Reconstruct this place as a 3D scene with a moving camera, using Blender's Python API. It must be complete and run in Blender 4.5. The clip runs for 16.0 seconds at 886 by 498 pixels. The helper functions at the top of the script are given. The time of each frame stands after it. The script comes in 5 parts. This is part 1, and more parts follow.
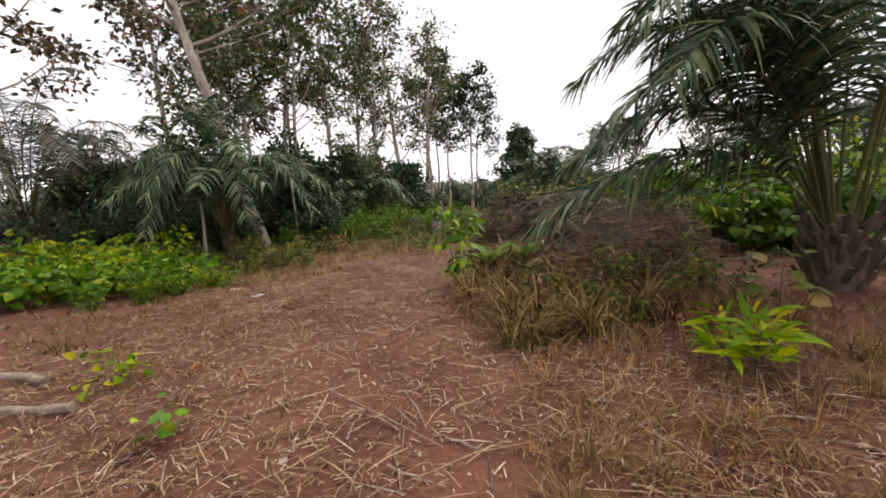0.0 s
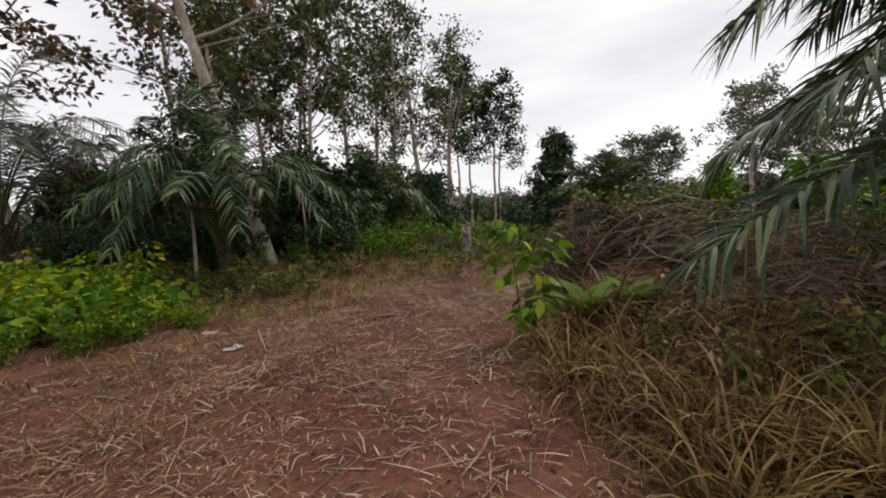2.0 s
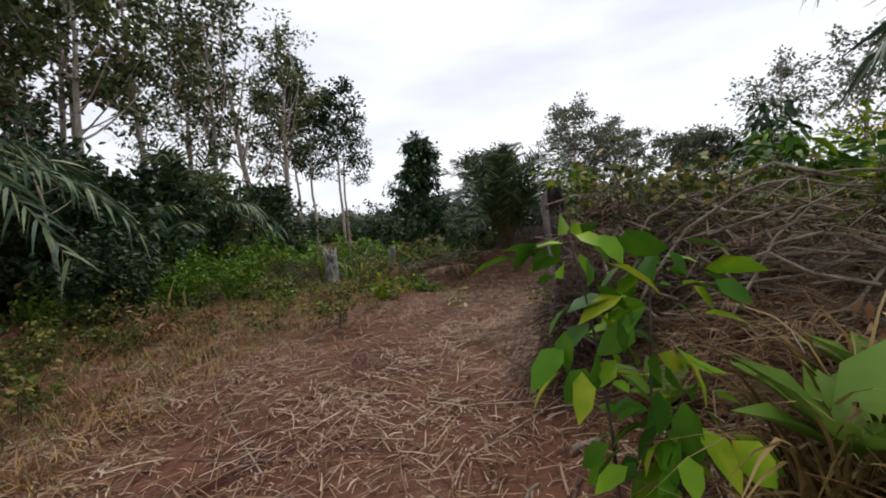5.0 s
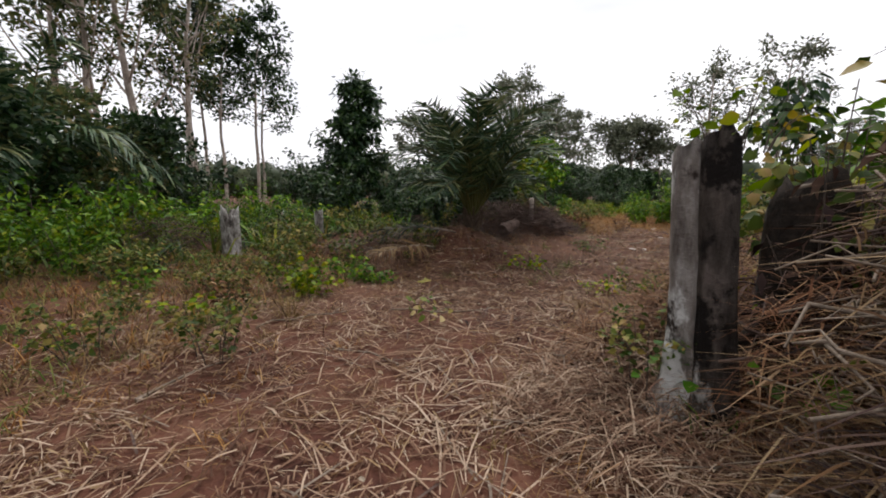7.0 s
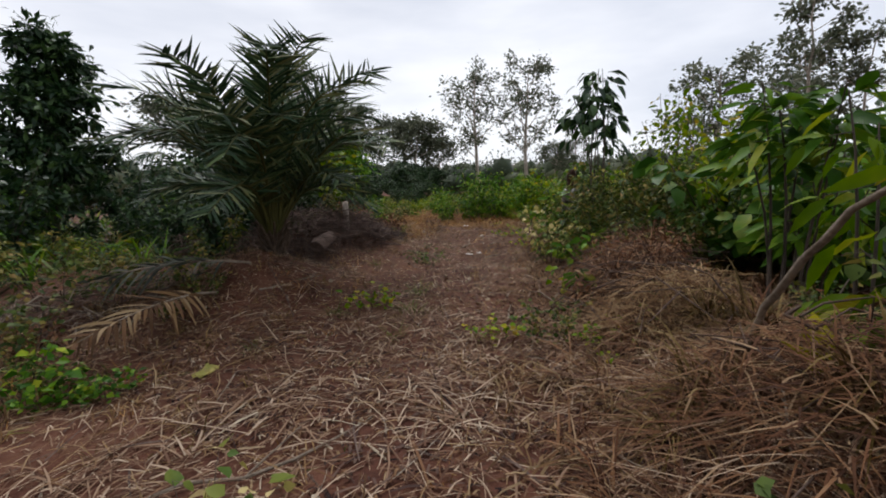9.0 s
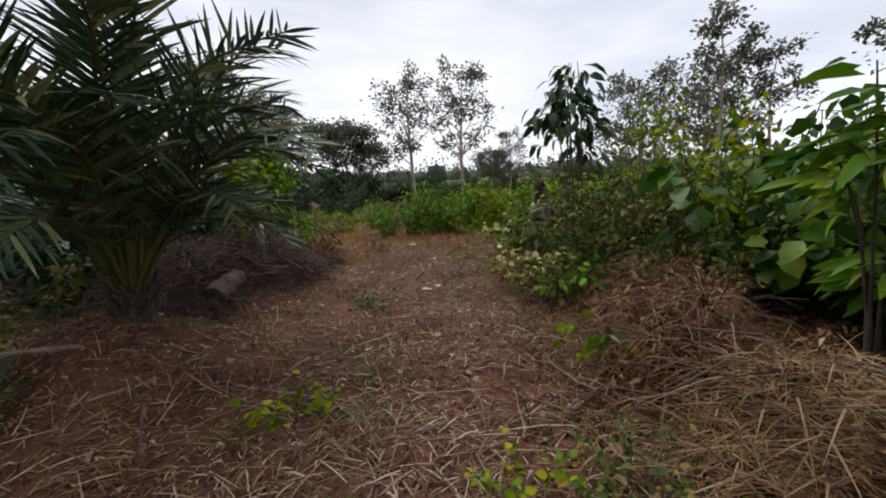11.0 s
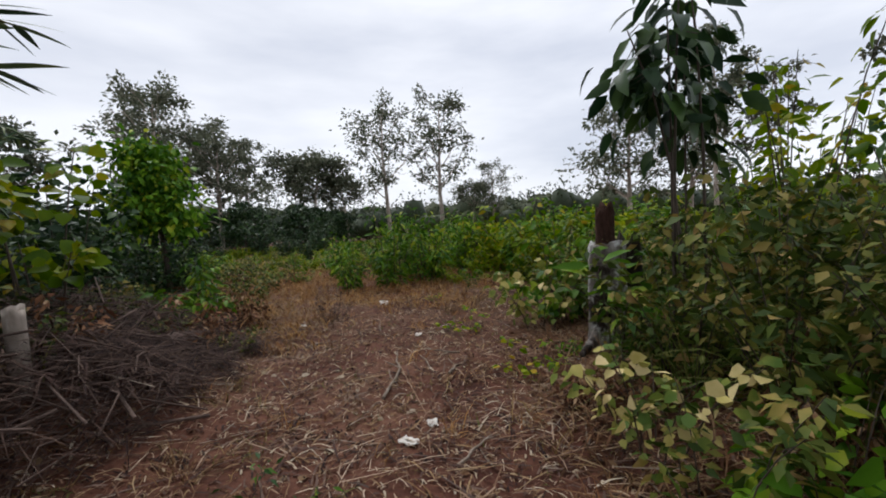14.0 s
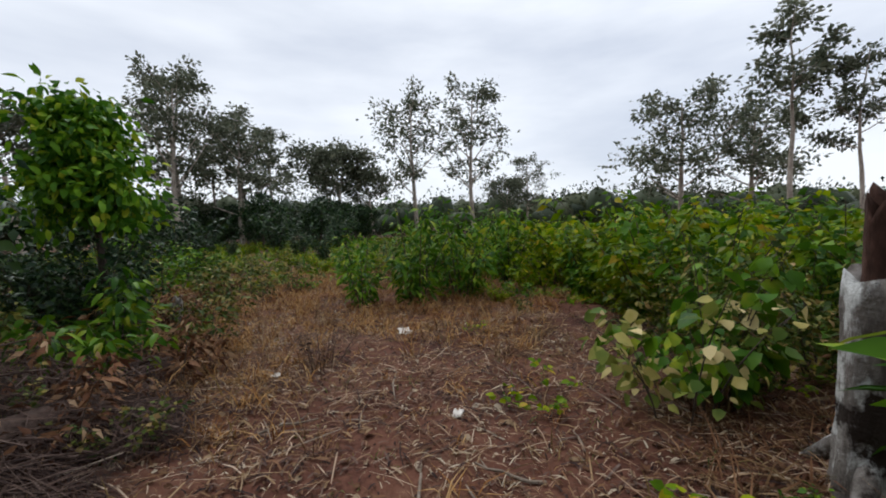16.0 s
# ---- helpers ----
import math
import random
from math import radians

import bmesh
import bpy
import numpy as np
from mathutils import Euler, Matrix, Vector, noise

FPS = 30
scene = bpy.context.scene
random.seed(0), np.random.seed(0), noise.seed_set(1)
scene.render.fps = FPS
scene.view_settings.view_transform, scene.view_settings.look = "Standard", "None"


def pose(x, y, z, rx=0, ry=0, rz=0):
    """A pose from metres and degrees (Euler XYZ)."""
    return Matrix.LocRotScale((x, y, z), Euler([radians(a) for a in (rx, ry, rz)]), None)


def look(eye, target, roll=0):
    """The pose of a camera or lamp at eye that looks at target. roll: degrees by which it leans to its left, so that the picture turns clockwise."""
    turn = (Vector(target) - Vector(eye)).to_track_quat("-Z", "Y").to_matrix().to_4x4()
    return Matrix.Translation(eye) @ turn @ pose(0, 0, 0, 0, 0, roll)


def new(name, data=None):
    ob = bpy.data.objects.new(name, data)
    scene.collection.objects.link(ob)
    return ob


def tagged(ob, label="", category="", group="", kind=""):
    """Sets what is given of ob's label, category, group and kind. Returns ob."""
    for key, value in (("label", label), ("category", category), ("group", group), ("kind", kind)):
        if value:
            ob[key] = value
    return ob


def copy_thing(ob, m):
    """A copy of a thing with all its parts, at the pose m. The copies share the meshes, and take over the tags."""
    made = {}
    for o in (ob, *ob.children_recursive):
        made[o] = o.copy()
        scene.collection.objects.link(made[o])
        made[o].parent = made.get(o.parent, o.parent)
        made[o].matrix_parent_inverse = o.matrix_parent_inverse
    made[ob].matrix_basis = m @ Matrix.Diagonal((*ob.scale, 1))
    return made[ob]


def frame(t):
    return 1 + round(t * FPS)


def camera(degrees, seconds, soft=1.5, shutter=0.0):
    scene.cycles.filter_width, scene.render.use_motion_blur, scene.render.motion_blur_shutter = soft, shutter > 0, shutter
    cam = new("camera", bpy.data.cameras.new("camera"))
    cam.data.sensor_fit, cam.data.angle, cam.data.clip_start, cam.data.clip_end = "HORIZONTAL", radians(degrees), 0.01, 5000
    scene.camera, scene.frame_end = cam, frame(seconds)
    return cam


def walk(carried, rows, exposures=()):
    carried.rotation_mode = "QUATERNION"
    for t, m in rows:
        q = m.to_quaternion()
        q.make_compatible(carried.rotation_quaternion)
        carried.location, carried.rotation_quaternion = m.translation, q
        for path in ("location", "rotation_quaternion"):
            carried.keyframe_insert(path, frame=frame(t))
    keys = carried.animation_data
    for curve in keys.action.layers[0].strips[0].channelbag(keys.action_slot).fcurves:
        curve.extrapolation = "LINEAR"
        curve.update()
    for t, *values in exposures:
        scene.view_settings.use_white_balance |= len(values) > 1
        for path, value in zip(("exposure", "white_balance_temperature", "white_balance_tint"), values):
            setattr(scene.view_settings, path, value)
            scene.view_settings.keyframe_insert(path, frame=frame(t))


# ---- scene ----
cam = camera(94.1, 16.0, soft=1.9)
PATH = [
    (0, (-0.033, -0.072, 1.496), (-0.029, 1.913, 1.248), -3.2),
    (0.5, (-0.104, 0.533, 1.515), (-0.101, 2.517, 1.268), -3.3),
    (1, (-0.195, 1.107, 1.491), (-0.204, 3.094, 1.259), -3.1),
    (1.5, (-0.323, 1.689, 1.486), (-0.379, 3.677, 1.278), -0.2),
    (2, (-0.537, 2.176, 1.486), (-0.606, 4.167, 1.307), -2.8),
    (2.5, (-0.674, 2.733, 1.505), (-0.623, 4.728, 1.378), -3.3),
    (3, (-0.883, 3.257, 1.471), (-0.817, 5.254, 1.394), -4.0),
    (3.5, (-1.05, 3.787, 1.435), (-0.963, 5.784, 1.374), -4.0),
    (4, (-1.139, 4.358, 1.453), (-1.002, 6.352, 1.385), -4.3),
    (4.5, (-1.169, 4.842, 1.435), (-0.554, 6.742, 1.318), -4.8),
    (4.7, (-1.136, 5.041, 1.403), (-0.474, 6.924, 1.274), -5.1),
    (6.8, (-0.721, 7.65, 1.352), (0.172, 9.42, 1.093), -0.4),
    (7, (-0.643, 7.85, 1.358), (0.353, 9.556, 1.048), 0.3),
    (7.5, (-0.361, 8.383, 1.387), (0.79, 9.982, 1.041), 1.3),
    (8, (-0.165, 8.894, 1.408), (1.228, 10.288, 1.068), 0.5),
    (8.5, (0.072, 9.349, 1.411), (1.604, 10.588, 1.068), -1.5),
    (9, (0.389, 9.78, 1.411), (2.081, 10.793, 1.08), -1.5),
    (9.2, (0.512, 9.965, 1.426), (2.312, 10.785, 1.13), -2.4),
    (11.3, (2.005, 10.975, 1.542), (3.842, 11.703, 1.233), -1.9),
    (11.5, (2.186, 11.092, 1.532), (4.023, 11.821, 1.223), -1.7),
    (12, (2.619, 11.368, 1.556), (4.472, 12.06, 1.254), -1.9),
    (12.5, (3.136, 11.551, 1.528), (5.008, 12.218, 1.308), -2.2),
    (13, (3.652, 11.773, 1.462), (5.535, 12.416, 1.266), -3.7),
    (13.5, (4.204, 11.974, 1.435), (6.097, 12.596, 1.269), -3.4),
    (14, (4.789, 12.176, 1.451), (6.682, 12.804, 1.308), -2.8),
    (14.5, (5.318, 12.354, 1.456), (7.213, 12.978, 1.317), -3.1),
    (15, (5.836, 12.601, 1.46), (7.702, 13.307, 1.319), -1.2),
    (15.5, (6.304, 12.88, 1.46), (8.155, 13.624, 1.313), -1.4),
    (16, (6.783, 13.109, 1.44), (8.633, 13.855, 1.29), -1.3),
]
EXPOSURE = [(0.0, 0.8, 6900, 15), (1.0, 0.5, 6900, 14), (2.0, 0.14, 6800, 13), (3.0, 0.02, 6600, 12), (4.5, 0.16, 6350, 10), (7.0, 0.42, 6600, 12), (8.0, 0.22, 6400, 11), (9.0, 0.12, 6350, 10), (11.5, 0.16, 6350, 10), (14.0, 0.06, 6250, 10), (16.0, 0.05, 6150, 8)]
walk(cam, [(t, look(eye, target, roll)) for t, eye, target, roll in PATH], EXPOSURE)

# ---- light ----
world = bpy.data.worlds.new("overcast_sky")
scene.world = world
world.use_nodes = True
wn, wl = world.node_tree.nodes, world.node_tree.links
wn.clear()
w_out = wn.new("ShaderNodeOutputWorld")
w_bg = wn.new("ShaderNodeBackground")
w_sky = wn.new("ShaderNodeTexSky")
w_sky.sky_type = "NISHITA"
w_sky.sun_disc = False
w_sky.sun_elevation, w_sky.sun_rotation = radians(58), radians(140)
w_gain = wn.new("ShaderNodeVectorMath")
w_gain.operation = "SCALE"
w_gain.inputs["Scale"].default_value = 0.10
w_co = wn.new("ShaderNodeTexCoord")
w_map = wn.new("ShaderNodeMapping")
w_map.inputs["Scale"].default_value = (1.0, 1.3, 4.5)
w_map.inputs["Rotation"].default_value = (0.1, 0.0, 0.6)
w_noise = wn.new("ShaderNodeTexNoise")
w_noise.inputs["Scale"].default_value = 1.5
w_noise.inputs["Detail"].default_value = 5.0
w_noise.inputs["Roughness"].default_value = 0.5
w_ramp = wn.new("ShaderNodeValToRGB")
w_ramp.color_ramp.elements[0].position, w_ramp.color_ramp.elements[0].color = 0.33, (0.68, 0.70, 0.77, 1)
w_ramp.color_ramp.elements[1].position, w_ramp.color_ramp.elements[1].color = 0.62, (0.95, 0.95, 0.98, 1)
w_mix = wn.new("ShaderNodeMixRGB")
w_mix.inputs["Fac"].default_value = 0.9
wl.new(w_co.outputs["Generated"], w_map.inputs["Vector"])
wl.new(w_map.outputs["Vector"], w_noise.inputs["Vector"])
wl.new(w_noise.outputs["Fac"], w_ramp.inputs["Fac"])
wl.new(w_sky.outputs["Color"], w_gain.inputs[0])
wl.new(w_gain.outputs["Vector"], w_mix.inputs["Color1"])
wl.new(w_ramp.outputs["Color"], w_mix.inputs["Color2"])
wl.new(w_mix.outputs["Color"], w_bg.inputs["Color"])
w_bg.inputs["Strength"].default_value = 1.06
wl.new(w_bg.outputs["Background"], w_out.inputs["Surface"])

sun = new("sun", bpy.data.lights.new("sun", "SUN"))
sun.data.energy, sun.data.angle, sun.data.color = 1.5, radians(28), (1.0, 0.97, 0.93)
sun.matrix_world = pose(0, 0, 30, 32, 0, 140)


# ---- materials ----
def material(name):
    m = bpy.data.materials.new(name)
    m.use_nodes = True
    m.node_tree.nodes.clear()
    return m, m.node_tree.nodes, m.node_tree.links


def ramp(nodes, stops):
    r = nodes.new("ShaderNodeValToRGB")
    els = r.color_ramp.elements
    while len(els) < len(stops):
        els.new(0.5)
    for e, (p, c) in zip(els, stops):
        e.position, e.color = p, (*c, 1)
    return r


def leafy(name, colours, rough=0.5, through_light=0.25, patch=6.0, spec=0.12, sat=1.12):
    """Leaf or blade: a colour for each island, mottled, a little light passing through."""
    m, n, l = material(name)
    geo, info = n.new("ShaderNodeNewGeometry"), n.new("ShaderNodeObjectInfo")
    co = n.new("ShaderNodeTexCoord")
    nz = n.new("ShaderNodeTexNoise")
    nz.inputs["Scale"].default_value = patch
    nz.inputs["Detail"].default_value = 4
    l.new(co.outputs["Object"], nz.inputs["Vector"])
    a = n.new("ShaderNodeMath")
    a.operation = "MULTIPLY_ADD"
    a.inputs[1].default_value = 0.55
    l.new(geo.outputs["Random Per Island"], a.inputs[0])
    b = n.new("ShaderNodeMath")
    b.operation = "MULTIPLY"
    b.inputs[1].default_value = 0.45
    l.new(nz.outputs["Fac"], b.inputs[0])
    l.new(b.outputs[0], a.inputs[2])
    r = ramp(n, colours)
    wide = n.new("ShaderNodeMapRange")
    wide.inputs["From Min"].default_value, wide.inputs["From Max"].default_value = 0.2, 0.8
    l.new(a.outputs[0], wide.inputs["Value"])
    l.new(wide.outputs["Result"], r.inputs["Fac"])
    hsv = n.new("ShaderNodeHueSaturation")
    hsv.inputs["Saturation"].default_value = sat
    v = n.new("ShaderNodeMapRange")
    v.inputs["To Min"].default_value, v.inputs["To Max"].default_value = 0.8, 1.2
    l.new(info.outputs["Random"], v.inputs["Value"])
    l.new(v.outputs["Result"], hsv.inputs["Value"])
    l.new(r.outputs["Color"], hsv.inputs["Color"])
    p = n.new("ShaderNodeBsdfPrincipled")
    p.inputs["Roughness"].default_value = rough
    p.inputs["Specular IOR Level"].default_value = spec
    l.new(hsv.outputs["Color"], p.inputs["Base Color"])
    t = n.new("ShaderNodeBsdfTranslucent")
    l.new(hsv.outputs["Color"], t.inputs["Color"])
    mix = n.new("ShaderNodeMixShader")
    mix.inputs["Fac"].default_value = through_light
    l.new(p.outputs[0], mix.inputs[1])
    l.new(t.outputs[0], mix.inputs[2])
    out = n.new("ShaderNodeOutputMaterial")
    l.new(mix.outputs[0], out.inputs["Surface"])
    return m


def rough_solid(name, stops, scale=6.0, bump=0.5, stretch=(1, 1, 1), roughness=0.9, fine=40.0, dist=0.02):
    """Bark, wood, soil: two scales of noise for colour and relief."""
    m, n, l = material(name)
    co, mp = n.new("ShaderNodeTexCoord"), n.new("ShaderNodeMapping")
    mp.inputs["Scale"].default_value = stretch
    l.new(co.outputs["Object"], mp.inputs["Vector"])
    n1, n2 = n.new("ShaderNodeTexNoise"), n.new("ShaderNodeTexNoise")
    for k, s in ((n1, scale), (n2, fine)):
        k.inputs["Scale"].default_value = s
        k.inputs["Detail"].default_value = 6
        k.inputs["Roughness"].default_value = 0.65
        l.new(mp.outputs["Vector"], k.inputs["Vector"])
    mixf = n.new("ShaderNodeMath")
    mixf.operation = "MULTIPLY_ADD"
    mixf.inputs[1].default_value = 0.65
    half = n.new("ShaderNodeMath")
    half.operation = "MULTIPLY"
    half.inputs[1].default_value = 0.35
    l.new(n2.outputs["Fac"], half.inputs[0])
    l.new(n1.outputs["Fac"], mixf.inputs[0])
    l.new(half.outputs[0], mixf.inputs[2])
    r = ramp(n, stops)
    l.new(mixf.outputs[0], r.inputs["Fac"])
    p = n.new("ShaderNodeBsdfPrincipled")
    p.inputs["Roughness"].default_value = roughness
    p.inputs["Specular IOR Level"].default_value = 0.2
    l.new(r.outputs["Color"], p.inputs["Base Color"])
    bp = n.new("ShaderNodeBump")
    bp.inputs["Strength"].default_value, bp.inputs["Distance"].default_value = bump, dist
    l.new(mixf.outputs[0], bp.inputs["Height"])
    l.new(bp.outputs["Normal"], p.inputs["Normal"])
    out = n.new("ShaderNodeOutputMaterial")
    l.new(p.outputs[0], out.inputs["Surface"])
    return m


SOIL = rough_solid("red_soil", [(0.30, (0.030, 0.012, 0.008)), (0.43, (0.080, 0.030, 0.019)), (0.54, (0.125, 0.052, 0.031)), (0.68, (0.165, 0.085, 0.054))],
                   scale=0.9, bump=0.8, fine=22.0, dist=0.03)
BARK = rough_solid("pale_bark", [(0.32, (0.129, 0.108, 0.086)), (0.5, (0.359, 0.302, 0.252)), (0.64, (0.604, 0.532, 0.460))], scale=3, stretch=(1, 1, 0.35), fine=18)
DARK_BARK = rough_solid("dark_bark", [(0.35, (0.03, 0.024, 0.02)), (0.65, (0.13, 0.10, 0.08))], scale=5, stretch=(1, 1, 0.3), fine=30)
PALM_BARK = rough_solid("palm_bark", [(0.35, (0.03, 0.022, 0.016)), (0.55, (0.10, 0.07, 0.05)), (0.7, (0.19, 0.14, 0.095))], scale=9, stretch=(1, 1, 0.4), fine=50)
STUMP_WOOD = rough_solid("weathered_stump", [(0.38, (0.025, 0.021, 0.018)), (0.45, (0.13, 0.115, 0.10)), (0.52, (0.30, 0.285, 0.26)), (0.62, (0.52, 0.51, 0.48))],
                         scale=4, stretch=(1, 1, 0.5), fine=34, bump=0.9, dist=0.03)


def lichen_bark(name, wood, pale, dark, pale_at=0.54, dark_at=0.56):
    """Weathered stump: streaked grey wood, pale lichen patches, dark hollows, fine cross cracks."""
    m, n, l = material(name)
    co = n.new("ShaderNodeTexCoord")

    def noise(scale, stretch, detail=5, offset=0.0):
        mp = n.new("ShaderNodeMapping")
        mp.inputs["Scale"].default_value = stretch
        mp.inputs["Location"].default_value = (offset, offset, offset)
        k = n.new("ShaderNodeTexNoise")
        k.inputs["Scale"].default_value, k.inputs["Detail"].default_value, k.inputs["Roughness"].default_value = scale, detail, 0.65
        l.new(co.outputs["Object"], mp.inputs["Vector"])
        l.new(mp.outputs["Vector"], k.inputs["Vector"])
        return k.outputs["Fac"]

    def step(fac, a, b):
        k = n.new("ShaderNodeMapRange")
        k.inputs["From Min"].default_value, k.inputs["From Max"].default_value = a, b
        l.new(fac, k.inputs["Value"])
        return k.outputs["Result"]

    def blend(fac, a, b):
        k = n.new("ShaderNodeMixRGB")
        l.new(fac, k.inputs["Fac"])
        l.new(a, k.inputs["Color1"])
        if isinstance(b, tuple):
            k.inputs["Color2"].default_value = (*b, 1)
        else:
            l.new(b, k.inputs["Color2"])
        return k.outputs["Color"]

    streak, cracks = noise(9, (1, 1, 0.35)), noise(8, (1.0, 1.0, 1.5), 8, 3.0)
    base = ramp(n, wood)
    l.new(streak, base.inputs["Fac"])
    col = blend(step(noise(4.2, (1, 1, 0.55), 6, 7.0), pale_at, pale_at + 0.06), base.outputs["Color"], pale)
    col = blend(step(noise(3.1, (1, 1, 0.9), 6, 11.0), dark_at, dark_at + 0.05), col, dark)
    col = blend(step(cracks, 0.62, 0.70), col, tuple(0.4 * c for c in wood[0][1]))
    p = n.new("ShaderNodeBsdfPrincipled")
    p.inputs["Roughness"].default_value = 0.92
    p.inputs["Specular IOR Level"].default_value = 0.15
    l.new(col, p.inputs["Base Color"])
    mixh = n.new("ShaderNodeMath")
    mixh.operation = "SUBTRACT"
    l.new(streak, mixh.inputs[0])
    l.new(cracks, mixh.inputs[1])
    bp = n.new("ShaderNodeBump")
    bp.inputs["Strength"].default_value, bp.inputs["Distance"].default_value = 0.9, 0.03
    l.new(mixh.outputs[0], bp.inputs["Height"])
    l.new(bp.outputs["Normal"], p.inputs["Normal"])
    out = n.new("ShaderNodeOutputMaterial")
    l.new(p.outputs[0], out.inputs["Surface"])
    return m


LICHEN = lichen_bark("lichen_stump", [(0.35, (0.075, 0.062, 0.055)), (0.5, (0.17, 0.15, 0.135)), (0.65, (0.28, 0.26, 0.24))], (0.50, 0.50, 0.48), (0.030, 0.022, 0.018), 0.50, 0.57)
DARK_STUMP = lichen_bark("scorched_stump", [(0.35, (0.018, 0.014, 0.012)), (0.5, (0.055, 0.045, 0.038)), (0.65, (0.11, 0.09, 0.08))], (0.36, 0.35, 0.33), (0.010, 0.008, 0.007), 0.60, 0.50)
RED_ROT = rough_solid("rotten_red_wood", [(0.35, (0.018, 0.009, 0.006)), (0.55, (0.070, 0.034, 0.024)), (0.7, (0.15, 0.085, 0.060))], scale=7, stretch=(1, 1, 0.4), fine=40, bump=1.0)
CHAR = rough_solid("charred_wood", [(0.35, (0.008, 0.007, 0.006)), (0.6, (0.035, 0.026, 0.020)), (0.72, (0.10, 0.07, 0.05))], scale=8, fine=40, bump=1.0)
DRY_WOOD = rough_solid("dry_stick", [(0.35, (0.10, 0.075, 0.055)), (0.55, (0.24, 0.19, 0.145)), (0.7, (0.38, 0.32, 0.26))], scale=10, stretch=(1, 1, 1), fine=50)
LOG_WOOD = rough_solid("log_bark", [(0.35, (0.036, 0.024, 0.019)), (0.55, (0.120, 0.080, 0.064)), (0.7, (0.200, 0.152, 0.124))], scale=6, fine=40)

PALM_GREEN = leafy("palm_leaflet", [(0.15, (0.020, 0.042, 0.020)), (0.5, (0.042, 0.078, 0.036)), (0.8, (0.108, 0.150, 0.060)), (0.97, (0.19, 0.19, 0.080))], rough=0.42, through_light=0.1, spec=0.15, sat=1.0)
PALM_GREY = leafy("palm_leaflet_old", [(0.15, (0.045, 0.050, 0.040)), (0.5, (0.085, 0.095, 0.07)), (0.9, (0.16, 0.15, 0.12))], rough=0.5, through_light=0.15)
RACHIS = leafy("palm_stalk", [(0.2, (0.042, 0.048, 0.018)), (0.8, (0.096, 0.090, 0.036))], rough=0.5, through_light=0.0)
TREE_LEAF = leafy("tree_leaf", [(0.15, (0.035, 0.052, 0.024)), (0.5, (0.075, 0.104, 0.042)), (0.8, (0.140, 0.160, 0.068)), (0.96, (0.25, 0.175, 0.085))], through_light=0.25)
RUSTY_LEAF = leafy("rusty_tree_leaf", [(0.15, (0.045, 0.046, 0.027)), (0.5, (0.095, 0.090, 0.046)), (0.75, (0.170, 0.112, 0.066)), (0.95, (0.29, 0.145, 0.082))], through_light=0.25)
DARK_LEAF = leafy("dark_leaf", [(0.15, (0.009, 0.024, 0.010)), (0.55, (0.022, 0.046, 0.018)), (0.9, (0.055, 0.092, 0.030))], rough=0.4, through_light=0.15, spec=0.2)
GREEN_LEAF = leafy("green_leaf", [(0.15, (0.034, 0.086, 0.014)), (0.5, (0.082, 0.168, 0.026)), (0.8, (0.150, 0.255, 0.036)), (0.97, (0.30, 0.33, 0.055))], rough=0.42, through_light=0.25)
LIME_LEAF = leafy("yellow_green_leaf", [(0.15, (0.066, 0.125, 0.012)), (0.5, (0.150, 0.225, 0.024)), (0.85, (0.280, 0.310, 0.038)), (0.97, (0.40, 0.29, 0.060))], rough=0.42, through_light=0.36)
WEED_LEAF = leafy("weed_leaf", [(0.15, (0.034, 0.056, 0.014)), (0.45, (0.074, 0.104, 0.024)), (0.7, (0.140, 0.146, 0.040)), (0.88, (0.250, 0.200, 0.068)), (0.97, (0.35, 0.245, 0.120))], through_light=0.2)
PALE_LEAF = leafy("fading_vine_leaf", [(0.15, (0.097, 0.152, 0.041)), (0.4, (0.221, 0.248, 0.068)), (0.65, (0.497, 0.427, 0.166)), (0.95, (0.758, 0.635, 0.359))], through_light=0.3)
DRY_GRASS = leafy("dry_grass", [(0.1, (0.070, 0.040, 0.022)), (0.35, (0.141, 0.078, 0.044)), (0.6, (0.224, 0.144, 0.078)), (0.9, (0.331, 0.243, 0.150))], rough=0.7, through_light=0.15, patch=1.5)
OLIVE_GRASS = leafy("olive_grass", [(0.1, (0.055, 0.036, 0.014)), (0.4, (0.118, 0.080, 0.030)), (0.7, (0.190, 0.132, 0.055)), (0.95, (0.31, 0.225, 0.115))], rough=0.6, through_light=0.1, patch=1.5)
GREEN_GRASS = leafy("green_grass", [(0.1, (0.05, 0.08, 0.02)), (0.5, (0.11, 0.15, 0.04)), (0.95, (0.25, 0.25, 0.09))], rough=0.55, through_light=0.25, patch=1.5)
STRAW = leafy("straw", [(0.1, (0.075, 0.040, 0.028)), (0.4, (0.150, 0.090, 0.062)), (0.65, (0.245, 0.165, 0.115)), (0.93, (0.42, 0.33, 0.25))], rough=0.75, through_light=0.0, patch=0.8)
DEAD_LEAF = leafy("dead_leaf", [(0.1, (0.076, 0.038, 0.024)), (0.4, (0.153, 0.085, 0.051)), (0.7, (0.246, 0.170, 0.102)), (0.95, (0.425, 0.365, 0.281))], rough=0.7, through_light=0.1, patch=1.0)
RUST_FROND = leafy("dead_rust_leaf", [(0.1, (0.060, 0.030, 0.020)), (0.45, (0.140, 0.068, 0.040)), (0.75, (0.250, 0.140, 0.082)), (0.95, (0.40, 0.28, 0.18))], rough=0.7, through_light=0.1)
